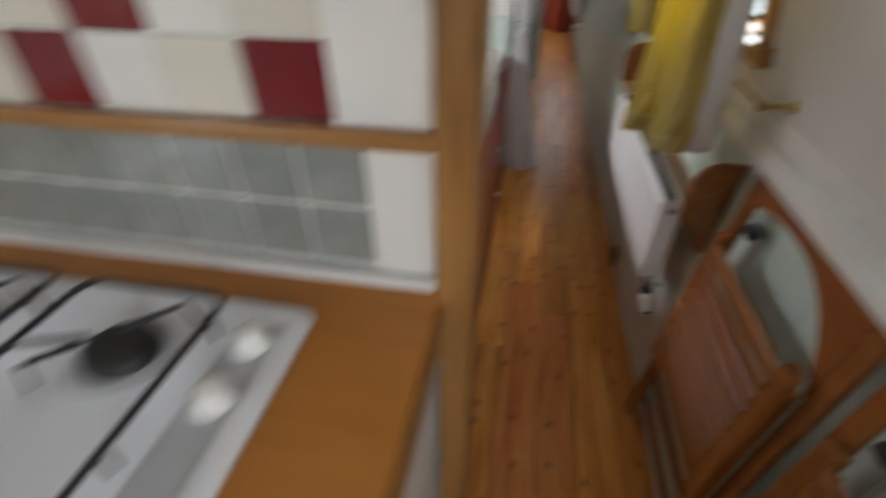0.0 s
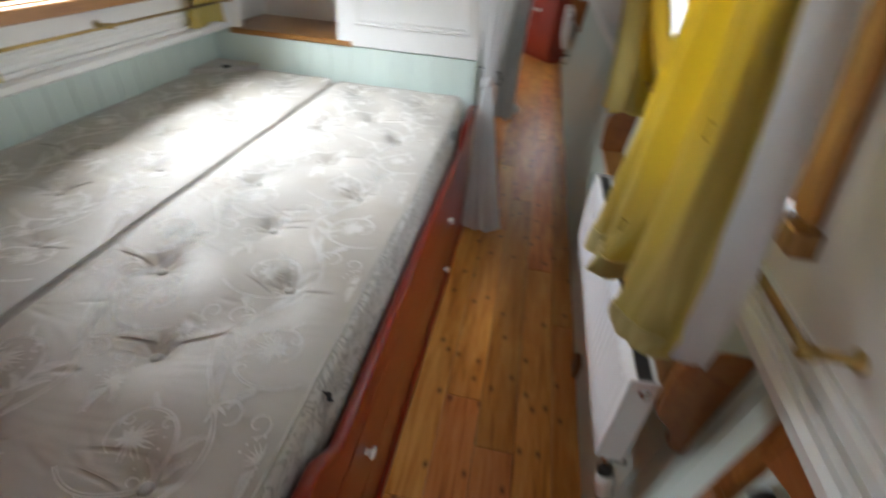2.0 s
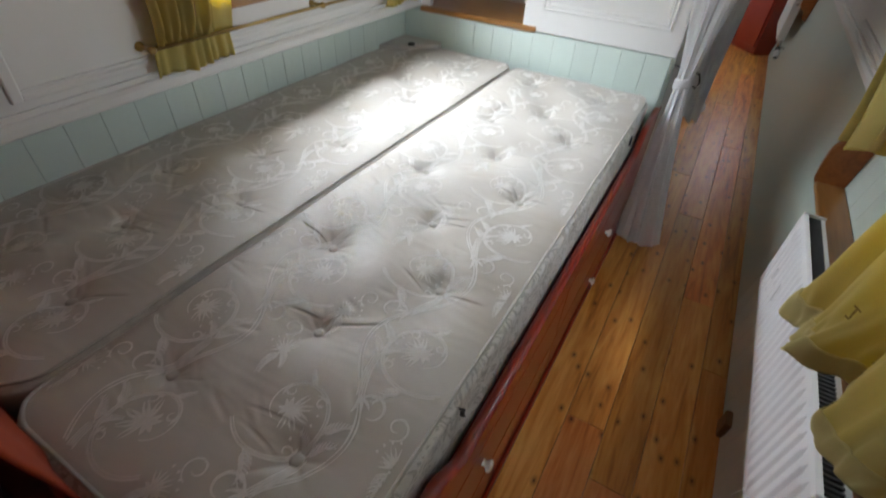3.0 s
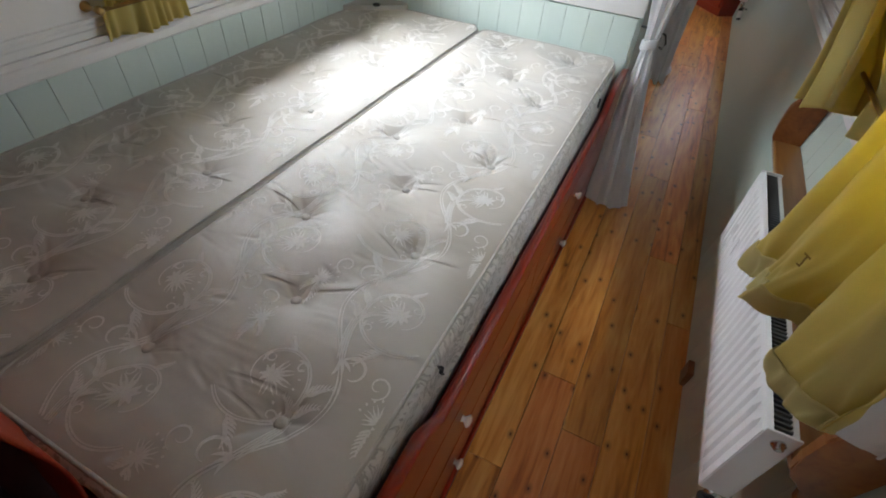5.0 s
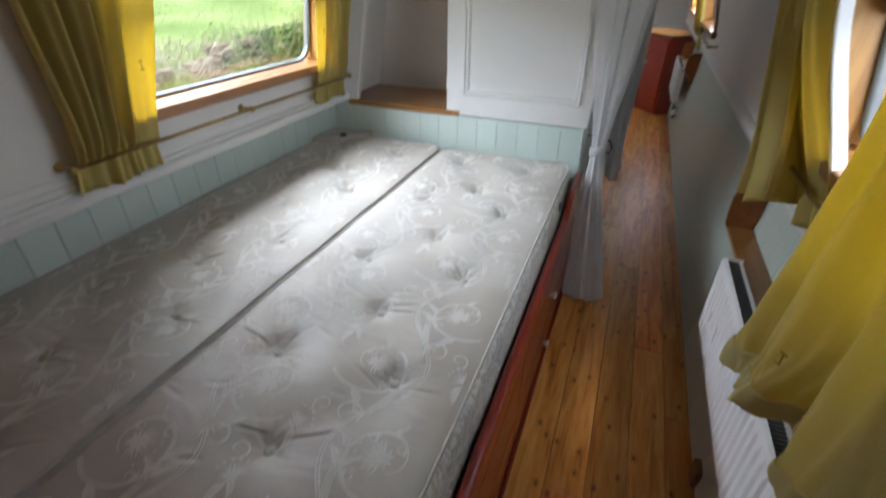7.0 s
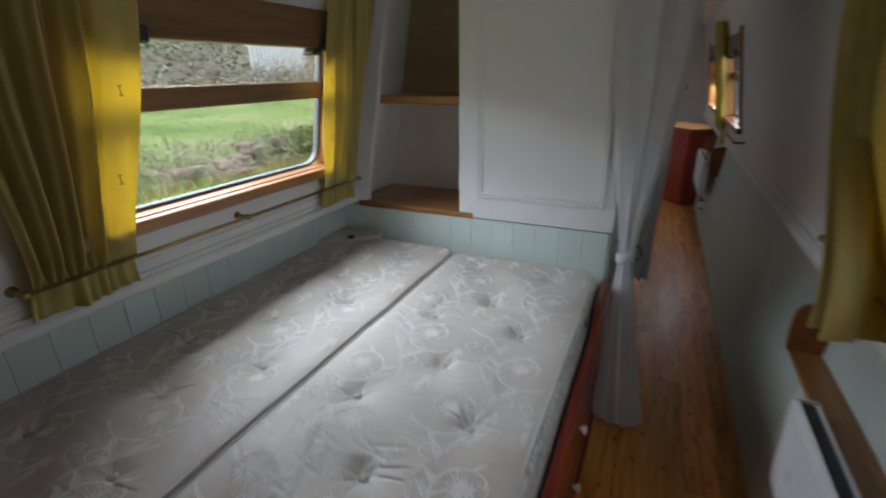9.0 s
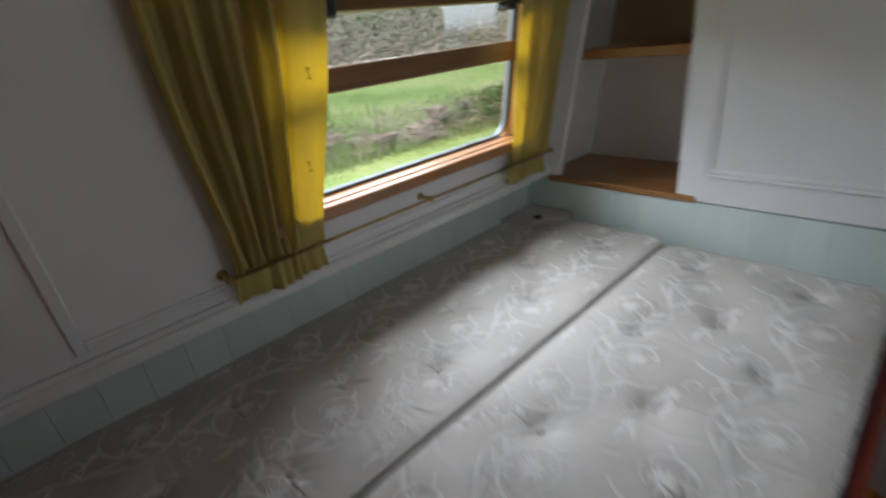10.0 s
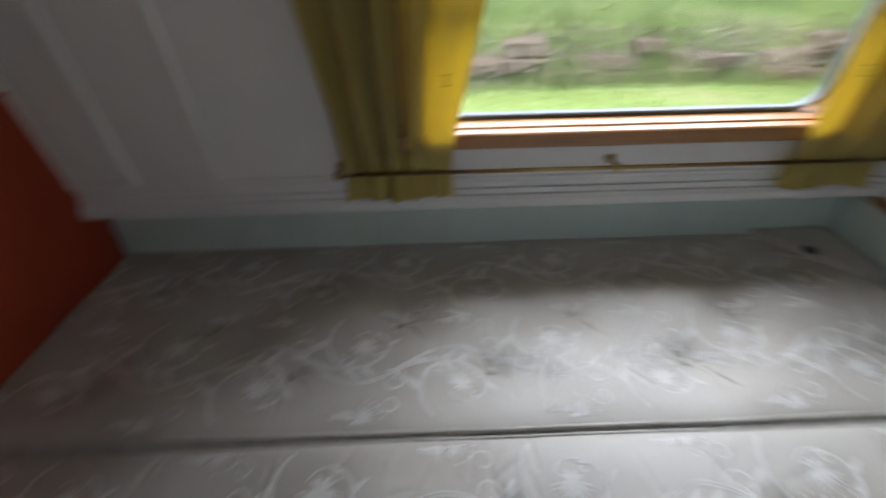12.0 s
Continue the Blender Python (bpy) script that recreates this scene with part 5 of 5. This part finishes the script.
def folding_chair():
    c = thing("folding_chair", "folded reddish-brown wooden slatted chair leaning on the green boarding", "chair", "folding chairs leaning under the ledge", at=(0.530, -1.10, 0))
    W = 0.435

    def P(u, v, w=0.0):
        """u along the wall away from the bed, v up the lean, w towards the passage."""
        return Vector((0.085 * v / 0.84 - w, -u, v))
    def bar(name, a, b, wid, dep, label=""):
        bm = bmesh.new()
        beam(bm, P(*a), P(*b), wid, dep, up=(1, 0, 0.1), bevel=0.004)
        return part(name, bm, CHAIRWOOD, c, label)
    for u in (0.0, W):
        bar("back_post", (u, 0.0), (u, 0.83), 0.034, 0.020)
    bm = bmesh.new()
    rings = []
    for k in range(17):
        t = k / 16
        u = 0.0165 + (W - 0.033) * t
        low = 0.812 - 0.040 * (1 - t) ** 5 - 0.150 * t ** 5
        rings.append([bm.verts.new(P(u, v, w)) for v, w in ((low, -0.008), (0.836, -0.008), (0.836, 0.009), (low, 0.009))])
    for a, b in zip(rings, rings[1:]):
        for k in range(4):
            bm.faces.new((a[k], a[(k + 1) % 4], b[(k + 1) % 4], b[k]))
    bm.faces.new(rings[0][::-1]), bm.faces.new(rings[-1])
    part("backrest", bm, CHAIRWOOD, c, "arched backrest board")
    for u in (0.034, W - 0.034):
        bar("front_leg", (u, 0.05, 0.014), (u, 0.66, 0.016), 0.028, 0.018)
    for u in (0.062, W - 0.062):
        bar("seat_rail", (u - (0.028 if u < 0.2 else -0.028), 0.31, 0.035), (u - (0.028 if u < 0.2 else -0.028), 0.705, 0.035), 0.032, 0.022)
    for k in range(9):
        v = 0.345 + 0.0405 * k
        bm = bmesh.new()
        beam(bm, P(0.048, v, 0.040), P(W - 0.048, v, 0.040), 0.034, 0.012, up=(1, 0, 0.1), bevel=0.003)
        part("slat", bm, CHAIRWOOD, c)
    for v, w in ((0.13, 0.0), (0.24, 0.014)):
        bm = bmesh.new()
        tube(bm, [P(0.012, v, w), P(W - 0.012, v, w)], 0.009, 10)
        part("rung", bm, CHAIRWOOD, c, "", True)
    for u in (0.03, W - 0.03):
        bm = bmesh.new()
        lathe(bm, [(0.016, 0), (0.016, 0.02), (0.012, 0.026), (0.004, 0.027)], Matrix.Translation(P(u, 0.72, -0.012)) @ pose(0, 0, 0, 90), 14)
        part("pivot", bm, BLACK, c, "black pivot fitting", True)
    return c


ch = folding_chair()
copy_thing(ch, pose(0.530, -1.60, 0))

# ---- far end of the passage ----
cab = thing("red_cupboard", "red gloss painted corner cupboard with two white knobs", "cupboard", at=(0.41, 4.30, 0))
ux = Vector((0.106 - 0.432, 4.74 - 4.30, 0)).normalized()
uy = Vector((ux.y, -ux.x, 0))


def CP(u, d, z):
    return ux * u + uy * d + Vector((0, 0, z))


def cab_box(u0, u1, d0, d1, z0, z1, bevel=0.0):
    return hexa(bmesh.new(), [CP(u0, d0, z0), CP(u1, d0, z0), CP(u1, d1, z0), CP(u0, d1, z0), CP(u0, d0, z1), CP(u1, d0, z1), CP(u1, d1, z1), CP(u0, d1, z1)], bevel)


part("body", cab_box(0, 0.72, 0.02, 0.45, 0.0, 0.80), RED, cab)
for u0, u1, ku in ((0.02, 0.345, 0.30), (0.36, 0.69, 0.40)):
    d = part("door", cab_box(u0, u1, 0.0, 0.019, 0.07, 0.77, 0.003), RED, cab)
    bm = bmesh.new()
    lathe(bm, [(0.010, 0), (0.009, 0.012), (0.022, 0.022), (0.020, 0.034), (0.005, 0.038)], Matrix.Translation(CP(ku, 0.0, 0.52)) @ uy.to_track_quat('-Z', 'Y').to_matrix().to_4x4(), 14)
    part("knob", bm, CREAM, d, "white knob", True)
tagged(link_mesh("cupboard_top", cab_box(-0.02, 0.74, -0.02, 0.5, 0.801, 0.825, 0.004), OAK_X), "varnished wooden top on the red cupboard", "worktop").location = (0.41, 4.30, 0)
bx = thing("switch_plate", "small brown wooden switch plate on the far wall", "switch")
part("plate", boxed(0.30, 0.36, Y_END - 0.012, Y_END - 0.001, 1.16, 1.22, bevel=0.003), OAK, bx)
part("rocker", boxed(0.32, 0.34, Y_END - 0.016, Y_END - 0.0125, 1.18, 1.20, bevel=0.001), CREAM, bx)

# red cloth over the foot of the bed


def throw_cloth(u, v):
    x = -1.228 + 0.93 * u
    z = 1.16 - 0.655 * v
    y = -1.487 + 0.050 * smooth(-0.60, -0.78, x) + 0.012 * math.sin(9 * u + 2 * v) + 0.008 * math.sin(17 * u - 6 * v) + 0.010 * v + 0.006 * math.sin(14 * v)
    return (x, min(y, -1.468 + 0.036 * smooth(-0.66, -0.78, x)), z)


thr = thing("red_throw", "orange-red cloth hung over the panel at the foot of the bed", "throw")
sheet("cloth", throw_cloth, RED_CLOTH, thr, 90, 60, "", 0.004)
bm = bmesh.new()
tube(bm, [Vector(throw_cloth(k / 60, 0.0)) for k in range(61)], 0.006, 8)
part("hem", bm, RED_CLOTH, thr, "rolled red hem", True)

# small things by the curtain
blk = thing("socket_block", "small dark brown wooden block at the foot of the green boarding", "block")
part("block", boxed(0.552, 0.572, -0.36, -0.30, 0.0005, 0.075, bevel=0.003), BACKLIT_AND_BLOCK_WOOD, blk)
hook = thing("curtain_hook", "small black metal hook beside the tied curtain", "hook")
bm = bmesh.new()
tube(bm, [(0.002, 0.56, 0.80), (0.05, 0.552, 0.80), (0.098, 0.535, 0.792), (0.108, 0.53, 0.765), (0.100, 0.528, 0.742), (0.09, 0.527, 0.75)], 0.0035, 8)
part("wire", bm, BLACK, hook, "", True)
bun = thing("white_bundle", "small folded white cloth bundle on the passage floor", "cloth")
bm = bmesh.new()
rings = []
for k in range(9):
    t = k / 8
    r = 0.075 * math.sin(math.pi * (0.12 + 0.8 * t)) + 0.01
    rings.append([bm.verts.new((0.10 + r * 1.0 * math.cos(a * math.pi / 12) * (1 + 0.1 * math.sin(3 * a)), 2.35 + 1.3 * r * math.sin(a * math.pi / 12), 0.001 + 0.11 * t)) for a in range(24)])
for a, b in zip(rings, rings[1:]):
    for k in range(24):
        bm.faces.new((a[k], a[(k + 1) % 24], b[(k + 1) % 24], b[k]))
bm.faces.new(rings[0][::-1]), bm.faces.new(rings[-1])
part("cloth", bm, LINING, bun, "", True)

# ---- outdoors ----


def ground_height(x, y):
    wob = 0.05 * noise.noise((x * 0.35, y * 0.35, 0)) + 0.02 * noise.noise((x * 1.7, y * 1.7, 3))
    if -1.75 < x < 1.3:
        return -0.55
    if x >= 1.3:
        return -0.35 + (0.16 * (x - 9) if x > 9 and x < 40 else 0.0) + (4.96 if x >= 40 else 0.0)
    if x > -4.1:
        return 0.36 + wob
    h = 0.36 + 0.38 * smooth(-4.1, -4.45, x) if x > -4.45 else 0.74
    h += 0.052 * max(0.0, -4.45 - x) if x > -9.5 else 0.263
    if x < -9.2:
        h += 0.50 * min(-9.2 - x, 14) * smooth(-9.2, -10.5, x) + 0.5 * noise.noise((x * 0.3, y * 0.25, 9))
    return h + wob


def outdoors_material(name, kind):
    m, n, l, p = shader(name)
    co, a, b = n.new("ShaderNodeTexCoord"), n.new("ShaderNodeTexNoise"), n.new("ShaderNodeTexNoise")
    a.inputs["Scale"].default_value, a.inputs["Detail"].default_value = 0.9, 8
    b.inputs["Scale"].default_value, b.inputs["Detail"].default_value = 14, 6
    l.new(co.outputs["Object"], a.inputs[0]), l.new(co.outputs["Object"], b.inputs[0])
    add = n.new("ShaderNodeMath")
    add.operation = 'MULTIPLY_ADD'
    add.inputs[1].default_value = 0.6
    l.new(b.outputs[0], add.inputs[0]), l.new(a.outputs[0], add.inputs[2])
    r = ramp(n, {"grass": [(0.55, (0.10, 0.15, 0.040)), (0.8, (0.165, 0.235, 0.07)), (1.0, (0.23, 0.26, 0.115))], "brush": [(0.5, (0.12, 0.105, 0.075)), (0.8, (0.27, 0.245, 0.19)), (1.0, (0.20, 0.22, 0.12))],
                 "stone": [(0.5, (0.07, 0.052, 0.04)), (0.8, (0.17, 0.125, 0.095)), (1.0, (0.26, 0.205, 0.16))]}[kind])
    l.new(add.outputs[0], r.inputs[0]), l.new(r.outputs[0], p.inputs["Base Color"])
    p.inputs["Roughness"].default_value = 0.95
    p.inputs["Specular IOR Level"].default_value = 0.2
    bp = n.new("ShaderNodeBump")
    bp.inputs["Strength"].default_value, bp.inputs["Distance"].default_value = 0.6, 0.04
    l.new(b.outputs[0], bp.inputs["Height"]), l.new(bp.outputs[0], p.inputs["Normal"])
    return m


GRASS, BRUSH, STONE = outdoors_material("grass", "grass"), outdoors_material("dry_brush", "brush"), outdoors_material("rubble_stone", "stone")


def by_piece(m, lo, hi, base):
    """Gives each blade, twig or stone of a joined mesh its own tone."""
    n, l, p = m.node_tree.nodes, m.node_tree.links, m.node_tree.nodes["Principled BSDF"]
    g, r = n.new("ShaderNodeNewGeometry"), ramp(n, [(0.0, lo), (0.5, base), (1.0, hi)])
    l.new(g.outputs["Random Per Island"], r.inputs[0]), l.new(r.outputs[0], p.inputs["Base Color"])
    return m


BLADE = by_piece(outdoors_material("grass_blade", "grass"), (0.12, 0.185, 0.045), (0.31, 0.31, 0.15), (0.19, 0.26, 0.08))
TWIG = by_piece(outdoors_material("twig", "brush"), (0.14, 0.12, 0.09), (0.38, 0.35, 0.29), (0.24, 0.21, 0.165))
LEAFM = by_piece(outdoors_material("bramble_leaf", "grass"), (0.035, 0.075, 0.020), (0.12, 0.20, 0.06), (0.07, 0.125, 0.035))

gx_ = sorted(set([-900, -400, -150, -80, -50, -35, -28] + [-24 + 0.5 * k for k in range(30)] + [-9.4 + 0.2 * k for k in range(24)] + [-4.7 + 0.07 * k for k in range(12)] + [-3.8 + 0.2 * k for k in range(11)] + [-1.76, -1.74, -0.3, 1.29, 1.31, 2, 3, 4, 6, 9, 15, 30, 80, 300, 900]))
gy_ = sorted(set([-900, -300, -100, -50, -30] + [-20 + 2 * k for k in range(9)] + [-3 + 0.25 * k for k in range(80)] + [18, 22, 30, 50, 100, 300, 900]))
vs = [(x, y, ground_height(x, y)) for x in gx_ for y in gy_]
ny_ = len(gy_)
fs = [(i * ny_ + j, (i + 1) * ny_ + j, (i + 1) * ny_ + j + 1, i * ny_ + j + 1) for i in range(len(gx_) - 1) for j in range(ny_ - 1)]
land = tagged(raw_mesh("ground", vs, fs, GRASS), "mown grass bank rising from the mooring", "ground", kind="structure")
# Water added beyond the right windows; its sky reflection whitens their view.
ADDED_WATER = surface("added_sky_mirror_water", (0.10, 0.11, 0.10), (0.16, 0.17, 0.16), 0.12, 1.5, 6, 0.5)
land.data.materials.append(BRUSH)
land.data.materials.append(ADDED_WATER)
for f in land.data.polygons:
    if f.center.x < -9.3 + 0.5 * noise.noise((f.center.x, f.center.y, 2)):
        f.material_index = 1
    elif -4.28 < f.center.x < -4.02 + 0.08 * noise.noise((f.center.x * 3, f.center.y * 2, 5)) and -1 < f.center.y < 9:
        f.material_index = 1
    elif 1.2 < f.center.x < 9:
        f.material_index = 2
    elif f.center.x > 9:
        f.material_index = 1

rg = random.Random(11)
vs, fs = [], []
for blade in range(32000):
    x = -1.8 - 5.6 * rg.random() ** 1.3 if blade < 26000 else rg.gauss(-4.05, 0.16)
    y = -0.6 + (2.6 - x * 1.3) * rg.random()
    z = ground_height(x, y) - 0.01
    clump = max(0.0, noise.noise((y * 1.7, 3.1, 0.4)) + 0.35)
    h, a = rg.uniform(0.02, 0.055) * (1.0 + 6.5 * clump if -4.5 < x < -3.8 else 1.0), rg.uniform(0, 6.28)
    dx, dy = math.cos(a) * 0.004, math.sin(a) * 0.004
    bx_, by_ = rg.uniform(-0.03, 0.03), rg.uniform(-0.03, 0.03)
    k = len(vs)
    vs += [(x - dx, y - dy, z), (x + dx, y + dy, z), (x + bx_, y + by_, z + h)]
    fs.append((k, k + 1, k + 2))
tagged(raw_mesh("grass", vs, fs, BLADE, smooth=False), "short green grass on the bank outside", "grass", kind="stuff")

# low rubble wall that holds the upper lawn
rubble = thing("stone_wall", "low broken rubble stone wall overgrown with grass", "wall", at=(0, 0, 0))
rs = random.Random(5)
stone_n = 0
for course in range(3):
    y = -0.6
    while y < 7.5:
        w, h = rs.uniform(0.16, 0.42), rs.uniform(0.09, 0.13)
        if rs.random() < (0.80, 0.62, 0.24)[course]:
            bm = bmesh.new()
            x0 = -3.98 - 0.06 * course + rs.uniform(-0.05, 0.05)
            z0 = 0.34 + course * 0.115
            jit = lambda s=0.03: rs.uniform(-s, s)
            pts = [(x0 - 0.25 + jit(), y + jit(), z0 + jit(0.01)), (x0 + jit(), y + jit(), z0 + jit(0.01)), (x0 + jit(), y + w + jit(), z0 + jit(0.01)), (x0 - 0.25 + jit(), y + w + jit(), z0 + jit(0.01)),
                   (x0 - 0.25 + jit(), y + jit(), z0 + h + jit(0.02)), (x0 - 0.02 + jit(), y + jit(), z0 + h + jit(0.02)), (x0 - 0.02 + jit(), y + w + jit(), z0 + h + jit(0.02)), (x0 - 0.25 + jit(), y + w + jit(), z0 + h + jit(0.02))]
            hexa(bm, pts, 0.014)
            part("stone", bm, STONE, rubble)
        y += w + 0.015

# dry brambles over the slope, and ivy on the wall
vs, fs = [], []


def twig(p, d, length, w):
    global vs, fs
    p, d = Vector(p), Vector(d).normalized()
    s = d.cross(Vector((rg.uniform(-1, 1), rg.uniform(-1, 1), rg.uniform(-1, 1)))).normalized() * w
    q = p + d * length * 0.55 + Vector((0, 0, rg.uniform(-0.05, 0.08)))
    e = q + (d + Vector((rg.uniform(-0.5, 0.5), rg.uniform(-0.5, 0.5), rg.uniform(-0.7, 0.2)))).normalized() * length * 0.45
    k = len(vs)
    vs += [p - s, p + s, q + s * 0.7, q - s * 0.7, e]
    fs += [(k, k + 1, k + 2, k + 3), (k + 3, k + 2, k + 4)]


for _ in range(15000):
    x = -9.2 - 7 * rg.random() ** 1.4
    y = -1.0 + (4.0 - x * 1.5) * rg.random()
    z = ground_height(x, y) + rg.uniform(-0.05, 0.35)
    twig((x, y, z), (rg.uniform(-0.6, 0.9), rg.uniform(-1, 1), rg.uniform(-0.1, 0.9)), rg.uniform(0.25, 0.9), rg.uniform(0.004, 0.012))
for _ in range(4200):
    y = rg.uniform(-0.8, 7)
    x = -4.12 + rg.uniform(-0.3, 0.25)
    twig((x, y, 0.4 + 0.35 * rg.random()), (rg.uniform(0, 1), rg.uniform(-1, 1), rg.uniform(-0.2, 0.8)), rg.uniform(0.06, 0.22), rg.uniform(0.002, 0.005))
tagged(raw_mesh("brambles", [tuple(v) for v in vs], fs, TWIG, smooth=False), "tangled grey-brown dry brambles on the slope", "brambles", kind="stuff")
vs, fs = [], []
for _ in range(9000):
    if rg.random() < 0.55:
        x, y, z = -4.0 + rg.uniform(-0.2, 0.12), rg.choice((3.5, 4.0, 4.5, 5.2)) + rg.gauss(0, 0.25), 0.42 + 0.36 * rg.random()
        s = rg.uniform(0.012, 0.03)
    else:
        x = -9.4 - 5 * rg.random()
        y = rg.choice((2.5, 5.5, 9.0, 7.0, 12.0)) + rg.gauss(0, 0.9)
        z = ground_height(x, y) + rg.uniform(0, 0.55)
        s = rg.uniform(0.03, 0.07)
    a, b = Vector((rg.uniform(-1, 1), rg.uniform(-1, 1), rg.uniform(-1, 1))).normalized() * s, Vector((rg.uniform(-1, 1), rg.uniform(-1, 1), rg.uniform(-1, 1))).normalized() * s * 0.7
    p, k = Vector((x, y, z)), len(vs)
    vs += [tuple(p - a), tuple(p + b), tuple(p + a), tuple(p - b)]
    fs.append((k, k + 1, k + 2, k + 3))
tagged(raw_mesh("bramble_leaves", vs, fs, LEAFM, smooth=False), "dark green bramble and ivy leaves", "leaves", kind="stuff")

fence = thing("picket_fence", "weathered white picket fence on the slope", "fence")
for k in range(16):
    y, x = 8.3 + 0.17 * k, -9.6 - 0.03 * k
    z = ground_height(x, y) - 0.05
    bm = bmesh.new()
    prism(bm, [(-0.045, 0), (0.045, 0), (0.045, 1.25), (0, 1.33), (-0.045, 1.25)], lambda u, v, w, y=y, x=x, z=z: Vector((x + w, y + u, z + v)), 0, 0.02)
    part("picket", bm, WHITE, fence)
for h in (0.35, 1.0):
    bm = bmesh.new()
    beam(bm, (-9.63, 8.2, ground_height(-9.6, 8.3) + h), (-10.1, 11.0, ground_height(-10.05, 10.8) + h), 0.03, 0.07)
    part("rail", bm, WHITE, fence)

# ---- splashback tiles ----


def tile_mesh(name, w, h, material, gap=0.0014):
    bm = boxed(-w / 2 + gap, w / 2 - gap, -0.0055, 0.0, -h / 2 + gap, h / 2 - gap, bevel=0.0016)
    me = bpy.data.meshes.new(name)
    bm.to_mesh(me)
    bm.free()
    me.materials.append(material)
    return me


TW, TH = 0.0933, 0.0830
meshes = [tile_mesh("tile", TW, TH, m) for m in (RED_TILE, CREAM_TILE, WHITE_TILE)]
for row in range(9):
    for col in range(12):
        t = new("tile", meshes[(col + row % 2) % 3])
        t.parent, t.location = wallp, (-0.074 - TW * (col + 0.5), PY + 0.003, 1.0925 + TH * (row + 0.5))
gm = tile_mesh("tile", 0.0830, 0.0830, GREY_TILE, 0.0026)
for row in range(2):
    for col in range(14):
        t = new("tile", gm)
        t.parent, t.location = wallp, (-0.0475 - 0.0830 * (col + 0.5), PY + 0.003, 0.906 + 0.0830 * (row + 0.5))

# ---- floor planks ----
EDGES = (-0.012, 0.122, 0.243, 0.365, 0.482, 0.604)
JOINTS = ((-2.6, -0.90, 0.75, 2.3, 4.1), (-2.1, -0.532, 1.35, 3.2, 4.9), (-3.0, -0.70, 0.9, 2.7, 4.4), (-1.9, 0.25, 1.9, 3.6), (-2.4, -0.10, 1.5, 3.0, 4.7))
for k, cuts in enumerate(JOINTS):
    ys = [Y_BACK + 0.01] + list(cuts) + [Y_END - 0.01]
    for ya, yb in zip(ys, ys[1:]):
        L = (yb - ya) / 2
        w = (EDGES[k + 1] - EDGES[k]) / 2
        bm = boxed(-w + 0.0007, w - 0.0007, -L + 0.0007, L - 0.0007, -0.018, 0.0, bevel=0.0016)
        ob = link_mesh("plank", bm, FLOORWOOD, floor)
        ob.location = ((EDGES[k] + EDGES[k + 1]) / 2, (ya + yb) / 2, 0)
for k in range(8):
    ob = link_mesh("plank", boxed(-0.055, 0.055, -0.9, 2.1, -0.018, 0.0, bevel=0.0016), FLOORWOOD, floor)
    ob.location = (-0.07 - 0.112 * k, 3.52, 0)
